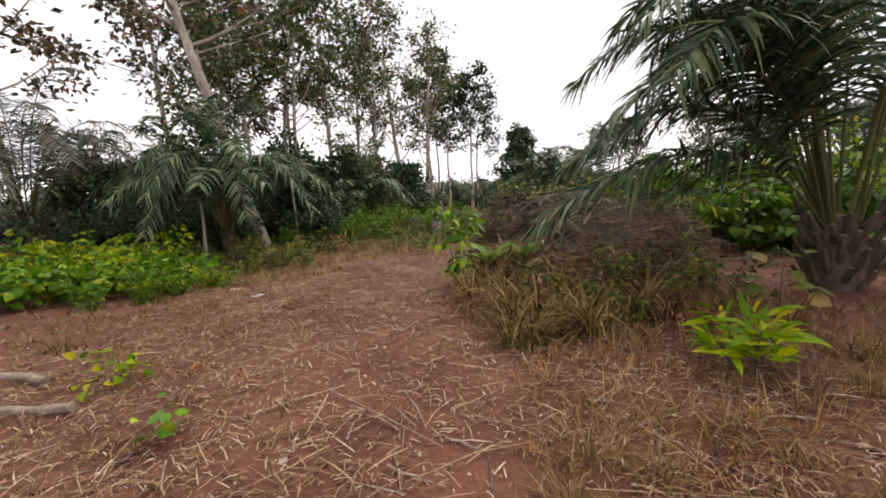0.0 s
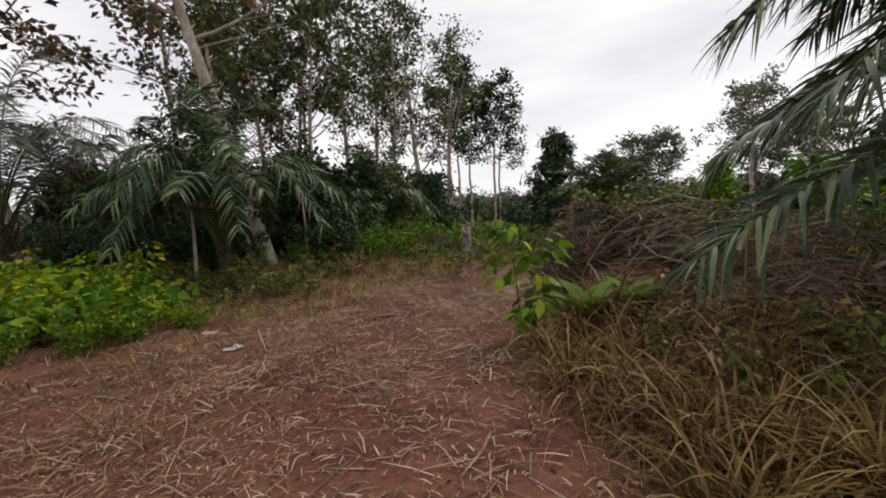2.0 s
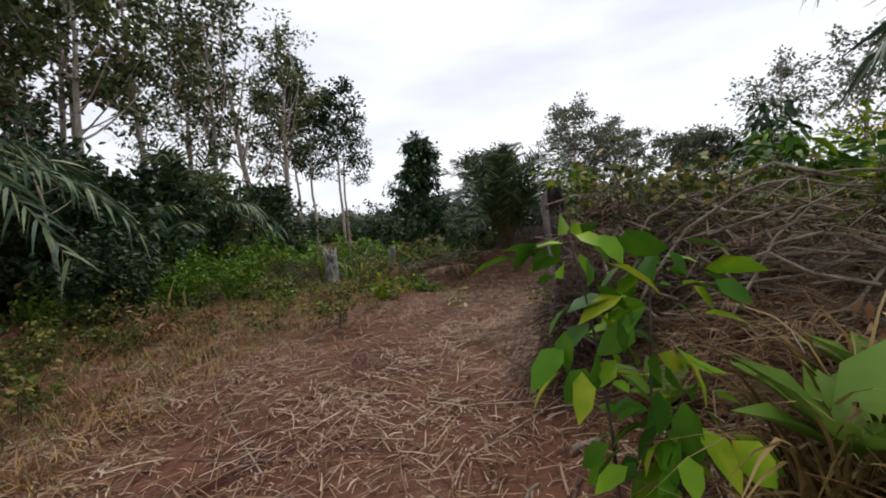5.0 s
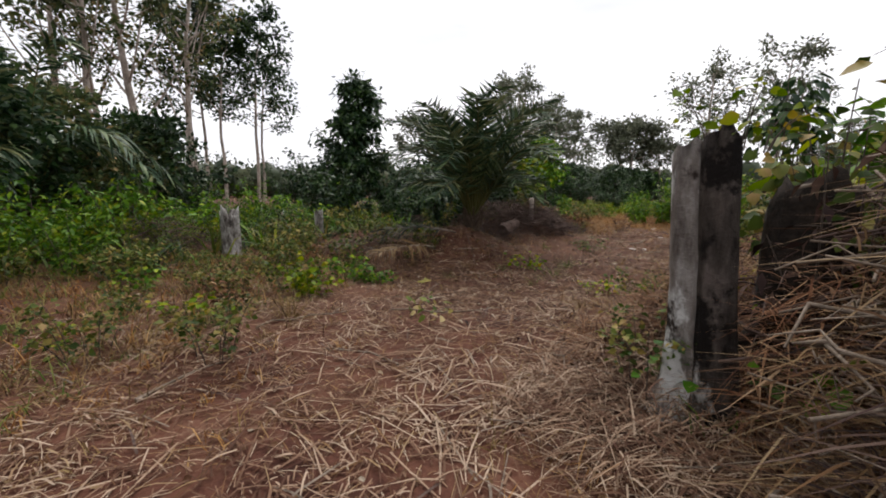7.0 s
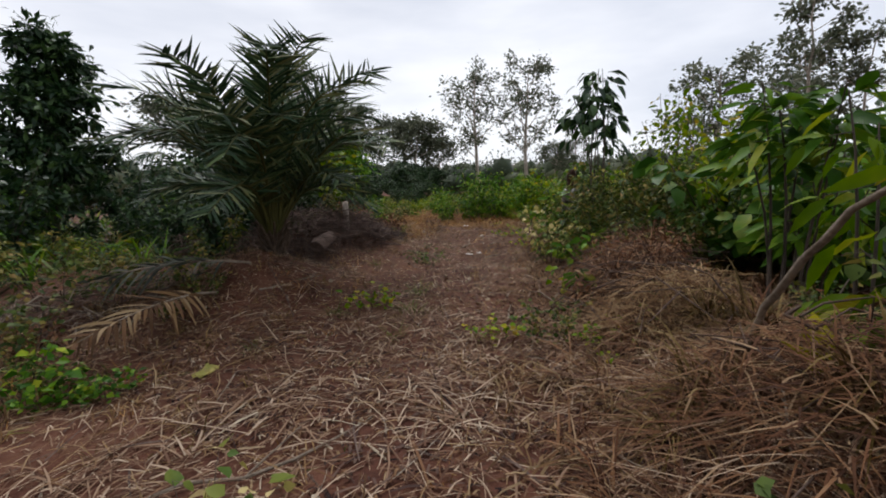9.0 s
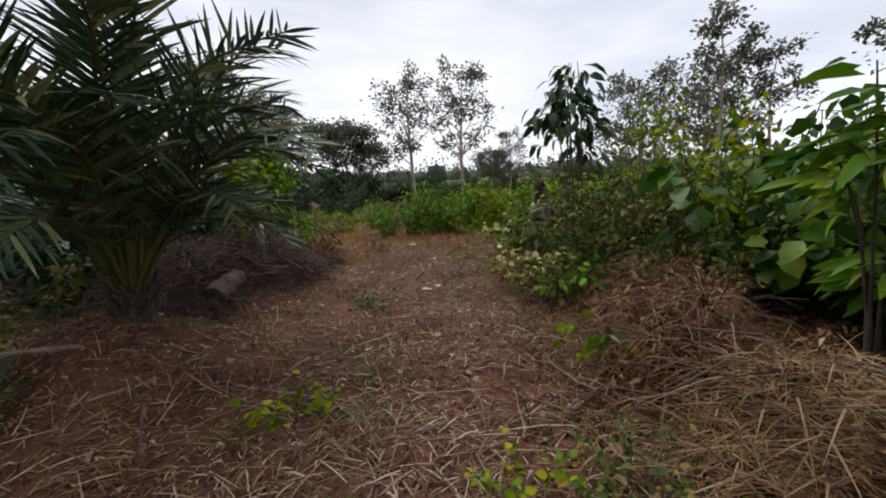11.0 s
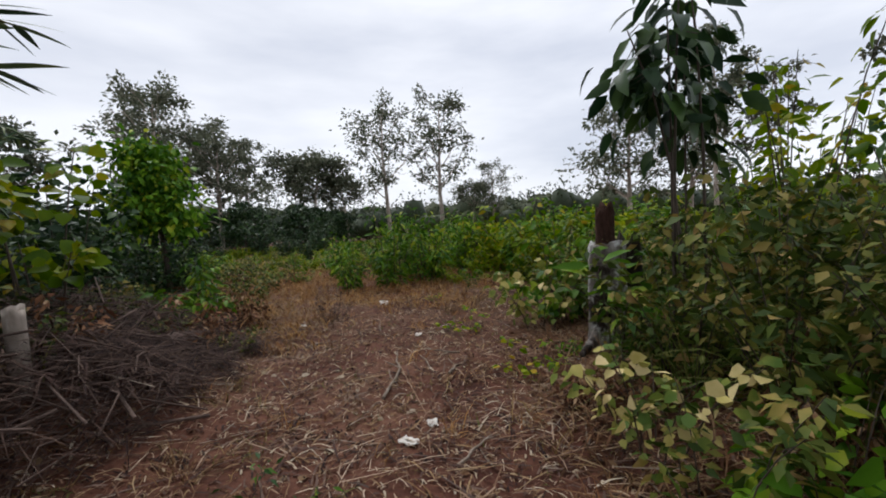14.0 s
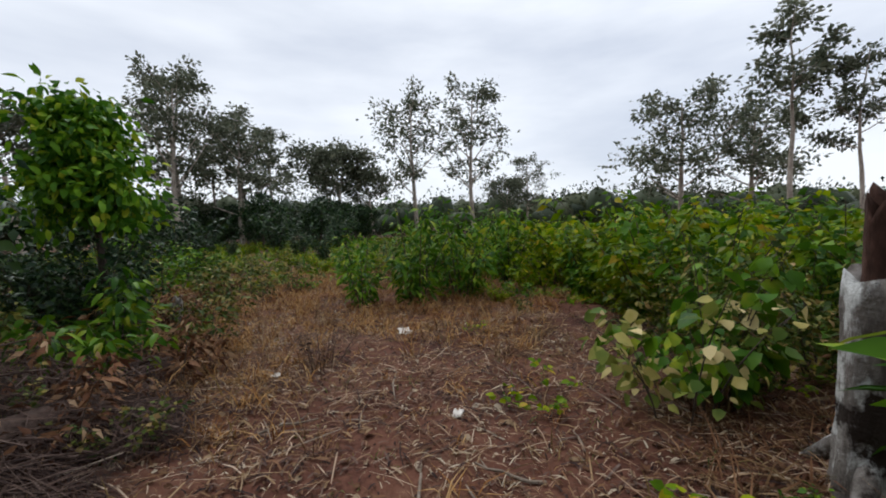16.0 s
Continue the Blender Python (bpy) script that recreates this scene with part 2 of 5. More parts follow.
DARK_BRUSH = leafy("dark_dead_brush", [(0.1, (0.020, 0.013, 0.012)), (0.5, (0.062, 0.038, 0.032)), (0.9, (0.130, 0.088, 0.070))], rough=0.8, through_light=0.05)
PAPER = rough_solid("dirty_paper", [(0.35, (0.45, 0.41, 0.36)), (0.6, (0.72, 0.68, 0.62))], scale=12, fine=60, bump=0.3)
PLASTIC = rough_solid("grey_plastic_scrap", [(0.35, (0.28, 0.31, 0.33)), (0.6, (0.5, 0.53, 0.55))], scale=12, fine=60, bump=0.3, roughness=0.4)
CARD = rough_solid("pale_wood_scrap", [(0.35, (0.42, 0.31, 0.18)), (0.6, (0.62, 0.50, 0.33))], scale=12, fine=60, bump=0.3)
YELLOW = leafy("yellowed_leaf", [(0.1, (0.22, 0.21, 0.025)), (0.6, (0.36, 0.33, 0.04)), (0.95, (0.45, 0.36, 0.09))], rough=0.5, through_light=0.3)
ROSETTE = leafy("rosette_leaf", [(0.1, (0.060, 0.125, 0.026)), (0.5, (0.125, 0.205, 0.045)), (0.95, (0.20, 0.26, 0.07))], rough=0.4, through_light=0.2, spec=0.2)
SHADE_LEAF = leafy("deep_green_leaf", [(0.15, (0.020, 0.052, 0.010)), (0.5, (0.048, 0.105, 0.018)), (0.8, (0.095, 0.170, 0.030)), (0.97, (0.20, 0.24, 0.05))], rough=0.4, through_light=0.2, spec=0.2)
BLOOM = leafy("orange_leaf", [(0.1, (0.25, 0.07, 0.03)), (0.6, (0.42, 0.15, 0.05)), (0.95, (0.5, 0.26, 0.1))], rough=0.6, through_light=0.3)
TAWNY = leafy("tawny_grass_blade", [(0.1, (0.139, 0.064, 0.029)), (0.4, (0.243, 0.123, 0.053)), (0.7, (0.358, 0.209, 0.094)), (0.95, (0.485, 0.330, 0.176))], rough=0.7, through_light=0.2, patch=1.0)
# far-tree leaf with haze and sky glow put into its pale grey colour
HAZED_LEAF = leafy("haze_tinted_leaf", [(0.1, (0.075, 0.09, 0.06)), (0.5, (0.12, 0.135, 0.09)), (0.9, (0.19, 0.19, 0.14))], through_light=0.35)
FOREST = leafy("far_forest_leaf", [(0.1, (0.027, 0.038, 0.023)), (0.5, (0.048, 0.061, 0.035)), (0.9, (0.081, 0.090, 0.050))], through_light=0.1, patch=0.1)


# ---- mesh helpers ----
rng = np.random.default_rng(7)


def unit(v):
    v = np.asarray(v, float)
    return v / (np.linalg.norm(v, axis=-1, keepdims=True) + 1e-9)


class Mesher:
    """Collects vertices and faces, and makes one mesh of them."""

    def __init__(self):
        self.v, self.f, self.m, self.n = [], [], [], 0

    def add(self, v, f, mat=0):
        v = np.asarray(v, float).reshape(-1, 3)
        self.v.append(v)
        f = np.asarray(f) + self.n
        self.f.append(f)
        self.m.append(np.full(len(f), mat))
        self.n += len(v)
        return self

    def mesh(self, name, mats, smooth=True):
        me = bpy.data.meshes.new(name)
        v = np.concatenate(self.v)
        loops = np.concatenate([f.ravel() for f in self.f])
        sizes = np.concatenate([np.full(len(f), f.shape[1]) for f in self.f])
        me.vertices.add(len(v))
        me.vertices.foreach_set("co", v.ravel())
        me.loops.add(len(loops))
        me.loops.foreach_set("vertex_index", loops.astype(np.int32))
        me.polygons.add(len(sizes))
        me.polygons.foreach_set("loop_start", (np.cumsum(sizes) - sizes).astype(np.int32))
        me.polygons.foreach_set("material_index", np.concatenate(self.m).astype(np.int32))
        me.polygons.foreach_set("use_smooth", np.full(len(sizes), smooth))
        for mt in mats:
            me.materials.append(mt)
        me.update(calc_edges=True)
        me.validate()
        return me


def part(name, mesher, mats, parent, label="", smooth=True):
    ob = new(name, mesher.mesh(name, mats if isinstance(mats, (list, tuple)) else [mats], smooth))
    ob.parent = parent
    if label:
        ob["label"] = label
    return ob


def tube(mb, pts, radii, sides=7, mat=0, rough=0.0, caps=True):
    pts = np.asarray(pts, float)
    radii = np.broadcast_to(np.asarray(radii, float), (len(pts),))
    tan = unit(np.gradient(pts, axis=0))
    ref = np.array([0.0, 0, 1]) if abs(tan[0, 2]) < 0.8 else np.array([1.0, 0, 0])
    a = unit(np.cross(tan, ref))
    b = np.cross(tan, a)
    ang = np.linspace(0, 2 * np.pi, sides, endpoint=False)
    r = radii[:, None] * (1 + rough * rng.normal(size=(len(pts), sides)))
    ring = pts[:, None] + r[..., None] * (np.cos(ang)[None, :, None] * a[:, None] + np.sin(ang)[None, :, None] * b[:, None])
    n = len(pts)
    i = np.arange(n - 1)[:, None] * sides
    j = np.arange(sides)[None]
    k = (j + 1) % sides
    f = np.stack([i + j, i + k, i + sides + k, i + sides + j], -1).reshape(-1, 4)
    mb.add(ring.reshape(-1, 3), f, mat)
    for e, o in ((0, 1), (n - 1, -1)) if caps else ():
        c = np.concatenate([ring[e], pts[e][None]])
        t = np.stack([np.arange(sides), np.full(sides, sides), (np.arange(sides) + 1) % sides], -1)
        mb.add(c, t[:, ::o], mat)


def curve(p0, p1, p2, n):
    t = np.linspace(0, 1, n)[:, None]
    return (1 - t) ** 2 * np.asarray(p0, float) + 2 * t * (1 - t) * np.asarray(p1, float) + t * t * np.asarray(p2, float)


def broad_leaf(width=0.5, droop=0.25, fold=0.12, shape=(0.95, 0.8)):
    """A folded leaf one metre long: base, two cross rows, tip."""
    v = [(0, 0, 0)]
    for x, q in zip((0.3, 0.68), shape):
        w = q * width / 2
        z = -droop * x * x
        v += [(x, w, z + fold * w * 2), (x, 0, z), (x, -w, z + fold * w * 2)]
    v.append((1, 0, -droop))
    f = [(0, 2, 1), (0, 3, 2), (1, 2, 5), (1, 5, 4), (2, 3, 6), (2, 6, 5), (4, 5, 7), (5, 6, 7)]
    return np.array(v, float), np.array(f)


def plain_leaf(width=0.5, droop=0.25, fold=0.12):
    """A folded leaf of four triangles."""
    w = width / 2
    v = np.array([(0, 0, 0), (0.45, w, fold * width - 0.2 * droop), (0.45, 0, -0.2 * droop), (0.45, -w, fold * width - 0.2 * droop), (1, 0, -droop)], float)
    return v, np.array([(0, 2, 1), (0, 3, 2), (1, 2, 4), (2, 3, 4)])


def small_leaf(width=0.5):
    v = np.array([(0, 0, 0), (0.5, width / 2, 0.03), (0.5, -width / 2, 0.03), (1, 0, -0.12)], float)
    return v, np.array([(0, 2, 1), (1, 2, 3)])


BROAD, LONG, OVAL, TINY = broad_leaf(0.55), broad_leaf(0.28, 0.35), broad_leaf(0.8, 0.2, 0.1, (1.0, 0.75)), small_leaf(0.55)
LANCE = broad_leaf(0.36, 0.45, 0.15)
PLAIN, SLIM, ROUND = plain_leaf(0.55), plain_leaf(0.36, 0.4, 0.15), plain_leaf(0.78, 0.2)


def scatter(mb, leaf, pos, ahead, size, mat=0, up=None, tilt=0.35):
    """Puts a leaf at each place, pointing ahead, its face turned up but for a random tilt."""
    v, f = leaf
    pos, ahead = np.asarray(pos, float), unit(ahead)
    k = len(pos)
    if k == 0:
        return
    u = np.array([0, 0, 1.0]) + tilt * rng.normal(size=(k, 3)) if up is None else up
    y = unit(np.cross(u, ahead))
    z = np.cross(ahead, y)
    s = np.broadcast_to(np.asarray(size, float), (k,))[:, None, None]
    w = pos[:, None] + s * (v[None, :, 0:1] * ahead[:, None] + v[None, :, 1:2] * y[:, None] + v[None, :, 2:3] * z[:, None])
    ff = (f[None] + (np.arange(k) * len(v))[:, None, None]).reshape(-1, f.shape[1])
    mb.add(w.reshape(-1, 3), ff, mat)


def blades(mb, base, ahead, length, width, lift, bend, segs=4, mat=0):
    """Grass blades or straws: strips from base that rise by lift and bend over."""
    base, ahead = np.asarray(base, float), unit(ahead)
    k = len(base)
    L, W, U, B = [np.broadcast_to(np.asarray(a, float), (k,))[:, None, None] for a in (length, width, lift, bend)]
    s = np.linspace(0, 1, segs + 1)[None, :, None]
    up = np.array([0, 0, 1.0])
    c = base[:, None] + L * (s * (1 - 0.35 * U) * ahead[:, None] * (0.25 + s * 0.75) + up * (U * s - B * s * s))
    side = unit(np.cross(ahead, up) + 0.25 * rng.normal(size=(k, 3)))[:, None]
    w = W * np.clip(1.05 - s ** 2, 0.05, 1) * 0.5
    v = np.stack([c - w * side, c + w * side], 2).reshape(k, -1, 3)
    i = np.arange(segs) * 2
    f = np.stack([i, i + 1, i + 3, i + 2], -1)
    ff = (f[None] + (np.arange(k) * (2 * segs + 2))[:, None, None]).reshape(-1, 4)
    mb.add(v.reshape(-1, 3), ff, mat)


def flat_dirs(k):
    a = rng.uniform(0, 2 * np.pi, k)
    return np.stack([np.cos(a), np.sin(a), np.zeros(k)], -1)


# ---- ground ----
TRAIL = np.array([(0.2, -4), (-0.1, 0), (-0.4, 2.5), (-1.0, 5), (-1.1, 7.5), (-0.2, 9.8), (1.6, 11.4), (4.2, 12.5), (7.0, 13.4), (10.5, 15.0), (13.0, 17.0)])
BUMPS = [(1.9, 7.4, 1.1, 0.45), (2.2, 9.0, 0.8, 0.5), (3.6, 9.3, 1.1, 0.4), (3.7, 14.6, 0.85, 0.5), (5.3, 15.7, 1.0, 0.42), (6.7, 16.1, 1.0, 0.5), (7.6, 17.4, 1.3, 0.35), (8.2, 10.6, 1.2, 0.25),
         (2.8, 5.5, 1.0, 0.2), (-6.0, 9.0, 2.0, -0.1), (10.2, 11.1, 1.2, 0.2), (2.6, 16.6, 1.4, 0.3), (0.95, 6.35, 0.6, 0.3)]


def off_trail(x, y):
    d = np.full(np.shape(x), 1e9)
    for (ax, ay), (bx, by) in zip(TRAIL[:-1], TRAIL[1:]):
        ux, uy = bx - ax, by - ay
        t = np.clip(((x - ax) * ux + (y - ay) * uy) / (ux * ux + uy * uy), 0, 1)
        d = np.minimum(d, np.hypot(x - ax - t * ux, y - ay - t * uy))
    return d


def height(x, y):
    x, y = np.asarray(x, float), np.asarray(y, float)
    z = 0.025 * np.sin(1.7 * x + 0.4 * y) * np.cos(1.3 * y - 0.5 * x) + 0.018 * np.sin(4.1 * x + 1.1) * np.sin(3.7 * y) + 0.009 * np.sin(9.3 * x - 2.2 * y) * np.sin(8.1 * y + 3 * x)
    for cx, cy, r, h in BUMPS:
        z = z + h * np.exp(-((x - cx) ** 2 + (y - cy) ** 2) / (r * r))
    far = np.hypot(x - 3, y - 10)
    s = np.clip((far - 25) / 60, 0, 1)
    z = z - 2.0 * s * s * (3 - 2 * s)
    q = np.clip((far - 130) / 330, 0, 1)
    return z + 16 * q * q * (3 - 2 * q) * (0.8 + 0.3 * np.sin(np.arctan2(y - 10, x - 3) * 5))


def ground():
    g = np.geomspace(0.3, 1500, 34)
    xs = np.concatenate([-13 - g[::-1], np.linspace(-13, 20, 221), 20 + g])
    ys = np.concatenate([-5 - g[::-1], np.linspace(-5, 25, 201), 25 + g])
    X, Y = np.meshgrid(xs, ys)
    Z = height(X, Y)
    near = np.clip(1 - np.hypot(X - 3, Y - 9) / 22, 0, 1)
    Z = Z + near * 0.008 * rng.normal(size=Z.shape)
    nx = len(xs)
    i = np.arange(len(ys) - 1)[:, None] * nx + np.arange(nx - 1)[None]
    f = np.stack([i, i + 1, i + nx + 1, i + nx], -1).reshape(-1, 4)
    mb = Mesher().add(np.stack([X, Y, Z], -1), f)
    tagged(new("ground", mb.mesh("ground", [SOIL])), "bare red-brown earth littered with straw", "ground", kind="structure")


ground()


def root(name, m, label, category, group="", kind=""):
    ob = new(name)
    ob.empty_display_size = 0.2
    ob.matrix_basis = m
    return tagged(ob, label, category, group, kind)


def on(x, y, rz=0, s=1.0, sink=0.02, rx=0, ry=0):
    return pose(x, y, float(height(x, y)) - sink, rx, ry, rz) @ Matrix.Scale(s, 4)


# ---- palms ----
def frond_mesh(mb, p0, p1, p2, pairs, leaflet, width, stem=0.024, hang=0.5, mats=(0, 1), sparse=0.0):
    n = 14
    c = curve(p0, p1, p2, n)
    tube(mb, c, np.linspace(stem, stem * 0.18, n), 5, mats[1])
    t = np.repeat(np.linspace(0.2, 0.99, pairs), 2)
    side = np.tile([-1.0, 1.0], pairs)
    if sparse:
        keep = rng.random(len(t)) > sparse
        t, side = t[keep], side[keep]
    k = len(t)
    idx = t * (n - 1)
    lo = np.clip(idx.astype(int), 0, n - 2)
    fr = (idx - lo)[:, None]
    pos = c[lo] * (1 - fr) + c[lo + 1] * fr
    tan = unit(c[lo + 1] - c[lo])
    lat = unit(np.cross(tan, np.array([0, 0, 1.0]) + 0.02))
    up = np.cross(lat, tan)
    fw = 0.5 + 0.6 * t + 0.12 * rng.normal(size=k)
    lift = rng.choice([-0.25, 0.15, 0.45], k) + 0.12 * rng.normal(size=k)
    d = unit(lat * side[:, None] + tan * fw[:, None] + up * lift[:, None])
    L = leaflet * (0.35 + 1.0 * np.sin(np.pi * np.clip(t * 0.86 + 0.1, 0, 1)) ** 0.8) * rng.uniform(0.8, 1.1, k) * 0.8
    segs = 5
    s = np.linspace(0, 1, segs + 1)[None, :, None]
    hg = (hang * rng.uniform(0.6, 1.4, k))[:, None, None]
    cc = pos[:, None] + L[:, None, None] * (s * d[:, None] - hg * s ** 2.2 * np.array([0, 0, 1.0]))
    wv = unit(np.cross(d, up + 0.5 * rng.normal(size=(k, 3))))[:, None]
    w = 0.5 * width * np.array([0.5, 0.95, 1.0, 0.85, 0.5, 0.06])[None, :, None]
    v = np.stack([cc - w * wv, cc + w * wv], 2).reshape(-1, 3)
    i = np.arange(segs) * 2
    f = np.stack([i, i + 1, i + 3, i + 2], -1)
    mb.add(v, (f[None] + (np.arange(k) * (2 * segs + 2))[:, None, None]).reshape(-1, 4), mats[0])


def oil_palm(m, fronds, label, trunk_h=0.8, trunk_r=0.3, pairs=60, leaflet=0.75, width=0.045, old=False, group="oil palms", hang=0.5):
    """fronds: (azimuth degrees, reach, peak height, tip height)."""
    ob = root("oil_palm", m, label, "palm tree", group)
    mb = Mesher()
    tube(mb, [(0, 0, -0.1), (0, 0, trunk_h * 0.3), (0, 0, trunk_h * 0.7), (0, 0, trunk_h)], [trunk_r * 1.15, trunk_r, trunk_r * 0.9, trunk_r * 0.6], 14, 0, 0.06)
    for i in range(46):
        a, z = i * 2.4, trunk_h * (0.08 + 0.9 * i / 46)
        d = np.array([math.cos(a), math.sin(a), 0])
        k = trunk_r / 0.3
        tube(mb, [d * trunk_r * 0.7 + (0, 0, z - 0.1 * k), d * trunk_r * 1.12 + (0, 0, z), d * (trunk_r * 1.3 + 0.07 * k) + (0, 0, z + k * rng.uniform(0.15, 0.32))], [0.05 * k, 0.045 * k, 0.03 * k], 5, 0)
    part("trunk", mb, PALM_BARK, ob, "stubby trunk with cut leaf bases")
    for az, reach, peak, tip in fronds:
        a = radians(az)
        d = np.array([math.cos(a), math.sin(a), 0])
        fb = Mesher()
        bow = 0.25 * rng.normal() * np.array([-math.sin(a), math.cos(a), 0])
        frond_mesh(fb, d * trunk_r * 0.6 + (0, 0, trunk_h * 0.8), d * reach * 0.36 + bow + (0, 0, peak), d * reach + bow + (0, 0, tip), pairs, leaflet, width, hang=hang)
        part("frond", fb, [PALM_GREY if old else PALM_GREEN, RACHIS], ob)
    return ob


def ring_of_fronds(n, reach, peak, tip, start=0.0, upright=0.3):
    out = []
    for i in range(n):
        k = rng.random()
        young = i / n < upright
        r = reach * (0.35 + 0.25 * k if young else 0.75 + 0.4 * k)
        out.append((start + i * 137.5 + rng.uniform(-12, 12), r, peak * (1.25 if young else 0.85 + 0.3 * k), peak * (0.95 + 0.2 * k) if young else tip * rng.uniform(0.5, 1.3)))
    return out


oil_palm(on(5.2, 5.3), [(184, 4.1, 2.9, 1.05), (180, 3.4, 4.3, 2.1), (152, 2.7, 5.6, 3.7), (190, 2.9, 5.8, 3.3), (170, 3.4, 5.2, 2.9), (205, 3.2, 4.6, 2.5), (176, 2.2, 6.2, 4.6), (146, 2.8, 4.3, 2.3),
                        (130, 2.4, 5.4, 3.6), (166, 3.5, 3.7, 1.8), (215, 2.4, 6.0, 4.2), (240, 2.4, 5.6, 4.0), (160, 1.8, 6.6, 5.4), (195, 1.6, 6.8, 5.6)] + [(a, 2.0 + 0.5 * (a % 3), 5.6, 3.6) for a in (20, 55, 90, 330, 290, 5, 110, 75)],
         "large dark green oil palm with arching feathery fronds", trunk_h=1.0, trunk_r=0.3, pairs=92, leaflet=0.85, width=0.038, hang=0.42)
oil_palm(on(-6.6, 12.7), ring_of_fronds(16, 3.0, 4.4, 1.7, 10, 0.25) + [(-40, 3.1, 3.6, 2.1), (-15, 3.3, 3.7, 2.2), (-75, 3.4, 3.5, 2.1), (-110, 3.0, 3.6, 1.9), (190, 3.0, 3.7, 1.7), (-150, 3.0, 4.0, 2.2), (-60, 2.4, 4.6, 2.9), (-120, 2.2, 4.6, 2.8)],
         "young dark green oil palm with drooping fronds", trunk_h=0.9, trunk_r=0.13, pairs=56, leaflet=0.7, width=0.042)
oil_palm(on(-12.6, 12.6), ring_of_fronds(14, 4.6, 5.2, 3.0, 0, 0.2) + [(-5, 4.6, 5.6, 3.6), (-25, 4.9, 5.2, 3.0), (15, 4.8, 5.2, 3.0), (-45, 5.0, 4.8, 2.2), (-60, 4.4, 5.4, 3.2), (-35, 4.4, 5.8, 3.9)],
         "greyish old oil palm with sparse hanging leaflets", trunk_h=1.8, trunk_r=0.32, pairs=60, leaflet=0.7, width=0.03, old=True)
STEEP = [(25 + i * 137.5, 0.6 + 0.1 * ((i * 5) % 7), 1.7, 2.4 - 0.08 * ((i * 3) % 7)) for i in range(9)]
SPREAD = [(60 + i * 137.5, 1.4 + 0.07 * ((i * 5) % 7), 2.0, 1.75 - 0.09 * ((i * 3) % 7)) for i in range(12)]
LOW = [(15 + i * 137.5, 1.15 + 0.05 * ((i * 5) % 7), 1.35, 0.95 - 0.06 * ((i * 3) % 7)) for i in range(9)]
oil_palm(on(3.95, 14.55), STEEP + SPREAD + LOW + [(-8, 2.05, 2.0, 1.9), (4, 1.85, 2.4, 2.1), (-22, 1.8, 1.9, 1.5), (16, 2.0, 2.0, 1.5), (-35, 1.6, 2.0, 1.3), (138, 1.7, 2.2, 2.1), (155, 1.8, 2.0, 1.4), (-110, 1.5, 2.4, 2.35), (-130, 1.6, 2.4, 2.2), (-92, 1.5, 2.3, 2.2), (-150, 1.6, 2.3, 2.1), (-72, 1.6, 2.2, 2.0), (-104, 1.1, 2.1, 2.25), (-120, 1.3, 2.0, 1.6)],
         "dark green oil palm with stiff upright and spreading fronds", trunk_h=0.35, trunk_r=0.13, pairs=33, leaflet=0.52, width=0.028, hang=0.08)
far_palm = oil_palm(on(-10.5, 17.5, 0, 1.1), ring_of_fronds(16, 3.0, 4.2, 2.0, 70, 0.4), "distant green oil palm at the wood's edge", trunk_h=0.9, trunk_r=0.25, pairs=36, leaflet=0.7, width=0.06)
for x, y, rz, s in ((-4.0, 20.5, 60, 0.85), (8.0, 23.0, 120, 0.75), (9.8, 24.5, 20, 0.75), (-15.5, 18.0, 200, 1.0)):
    copy_thing(far_palm, on(x, y, rz, s))


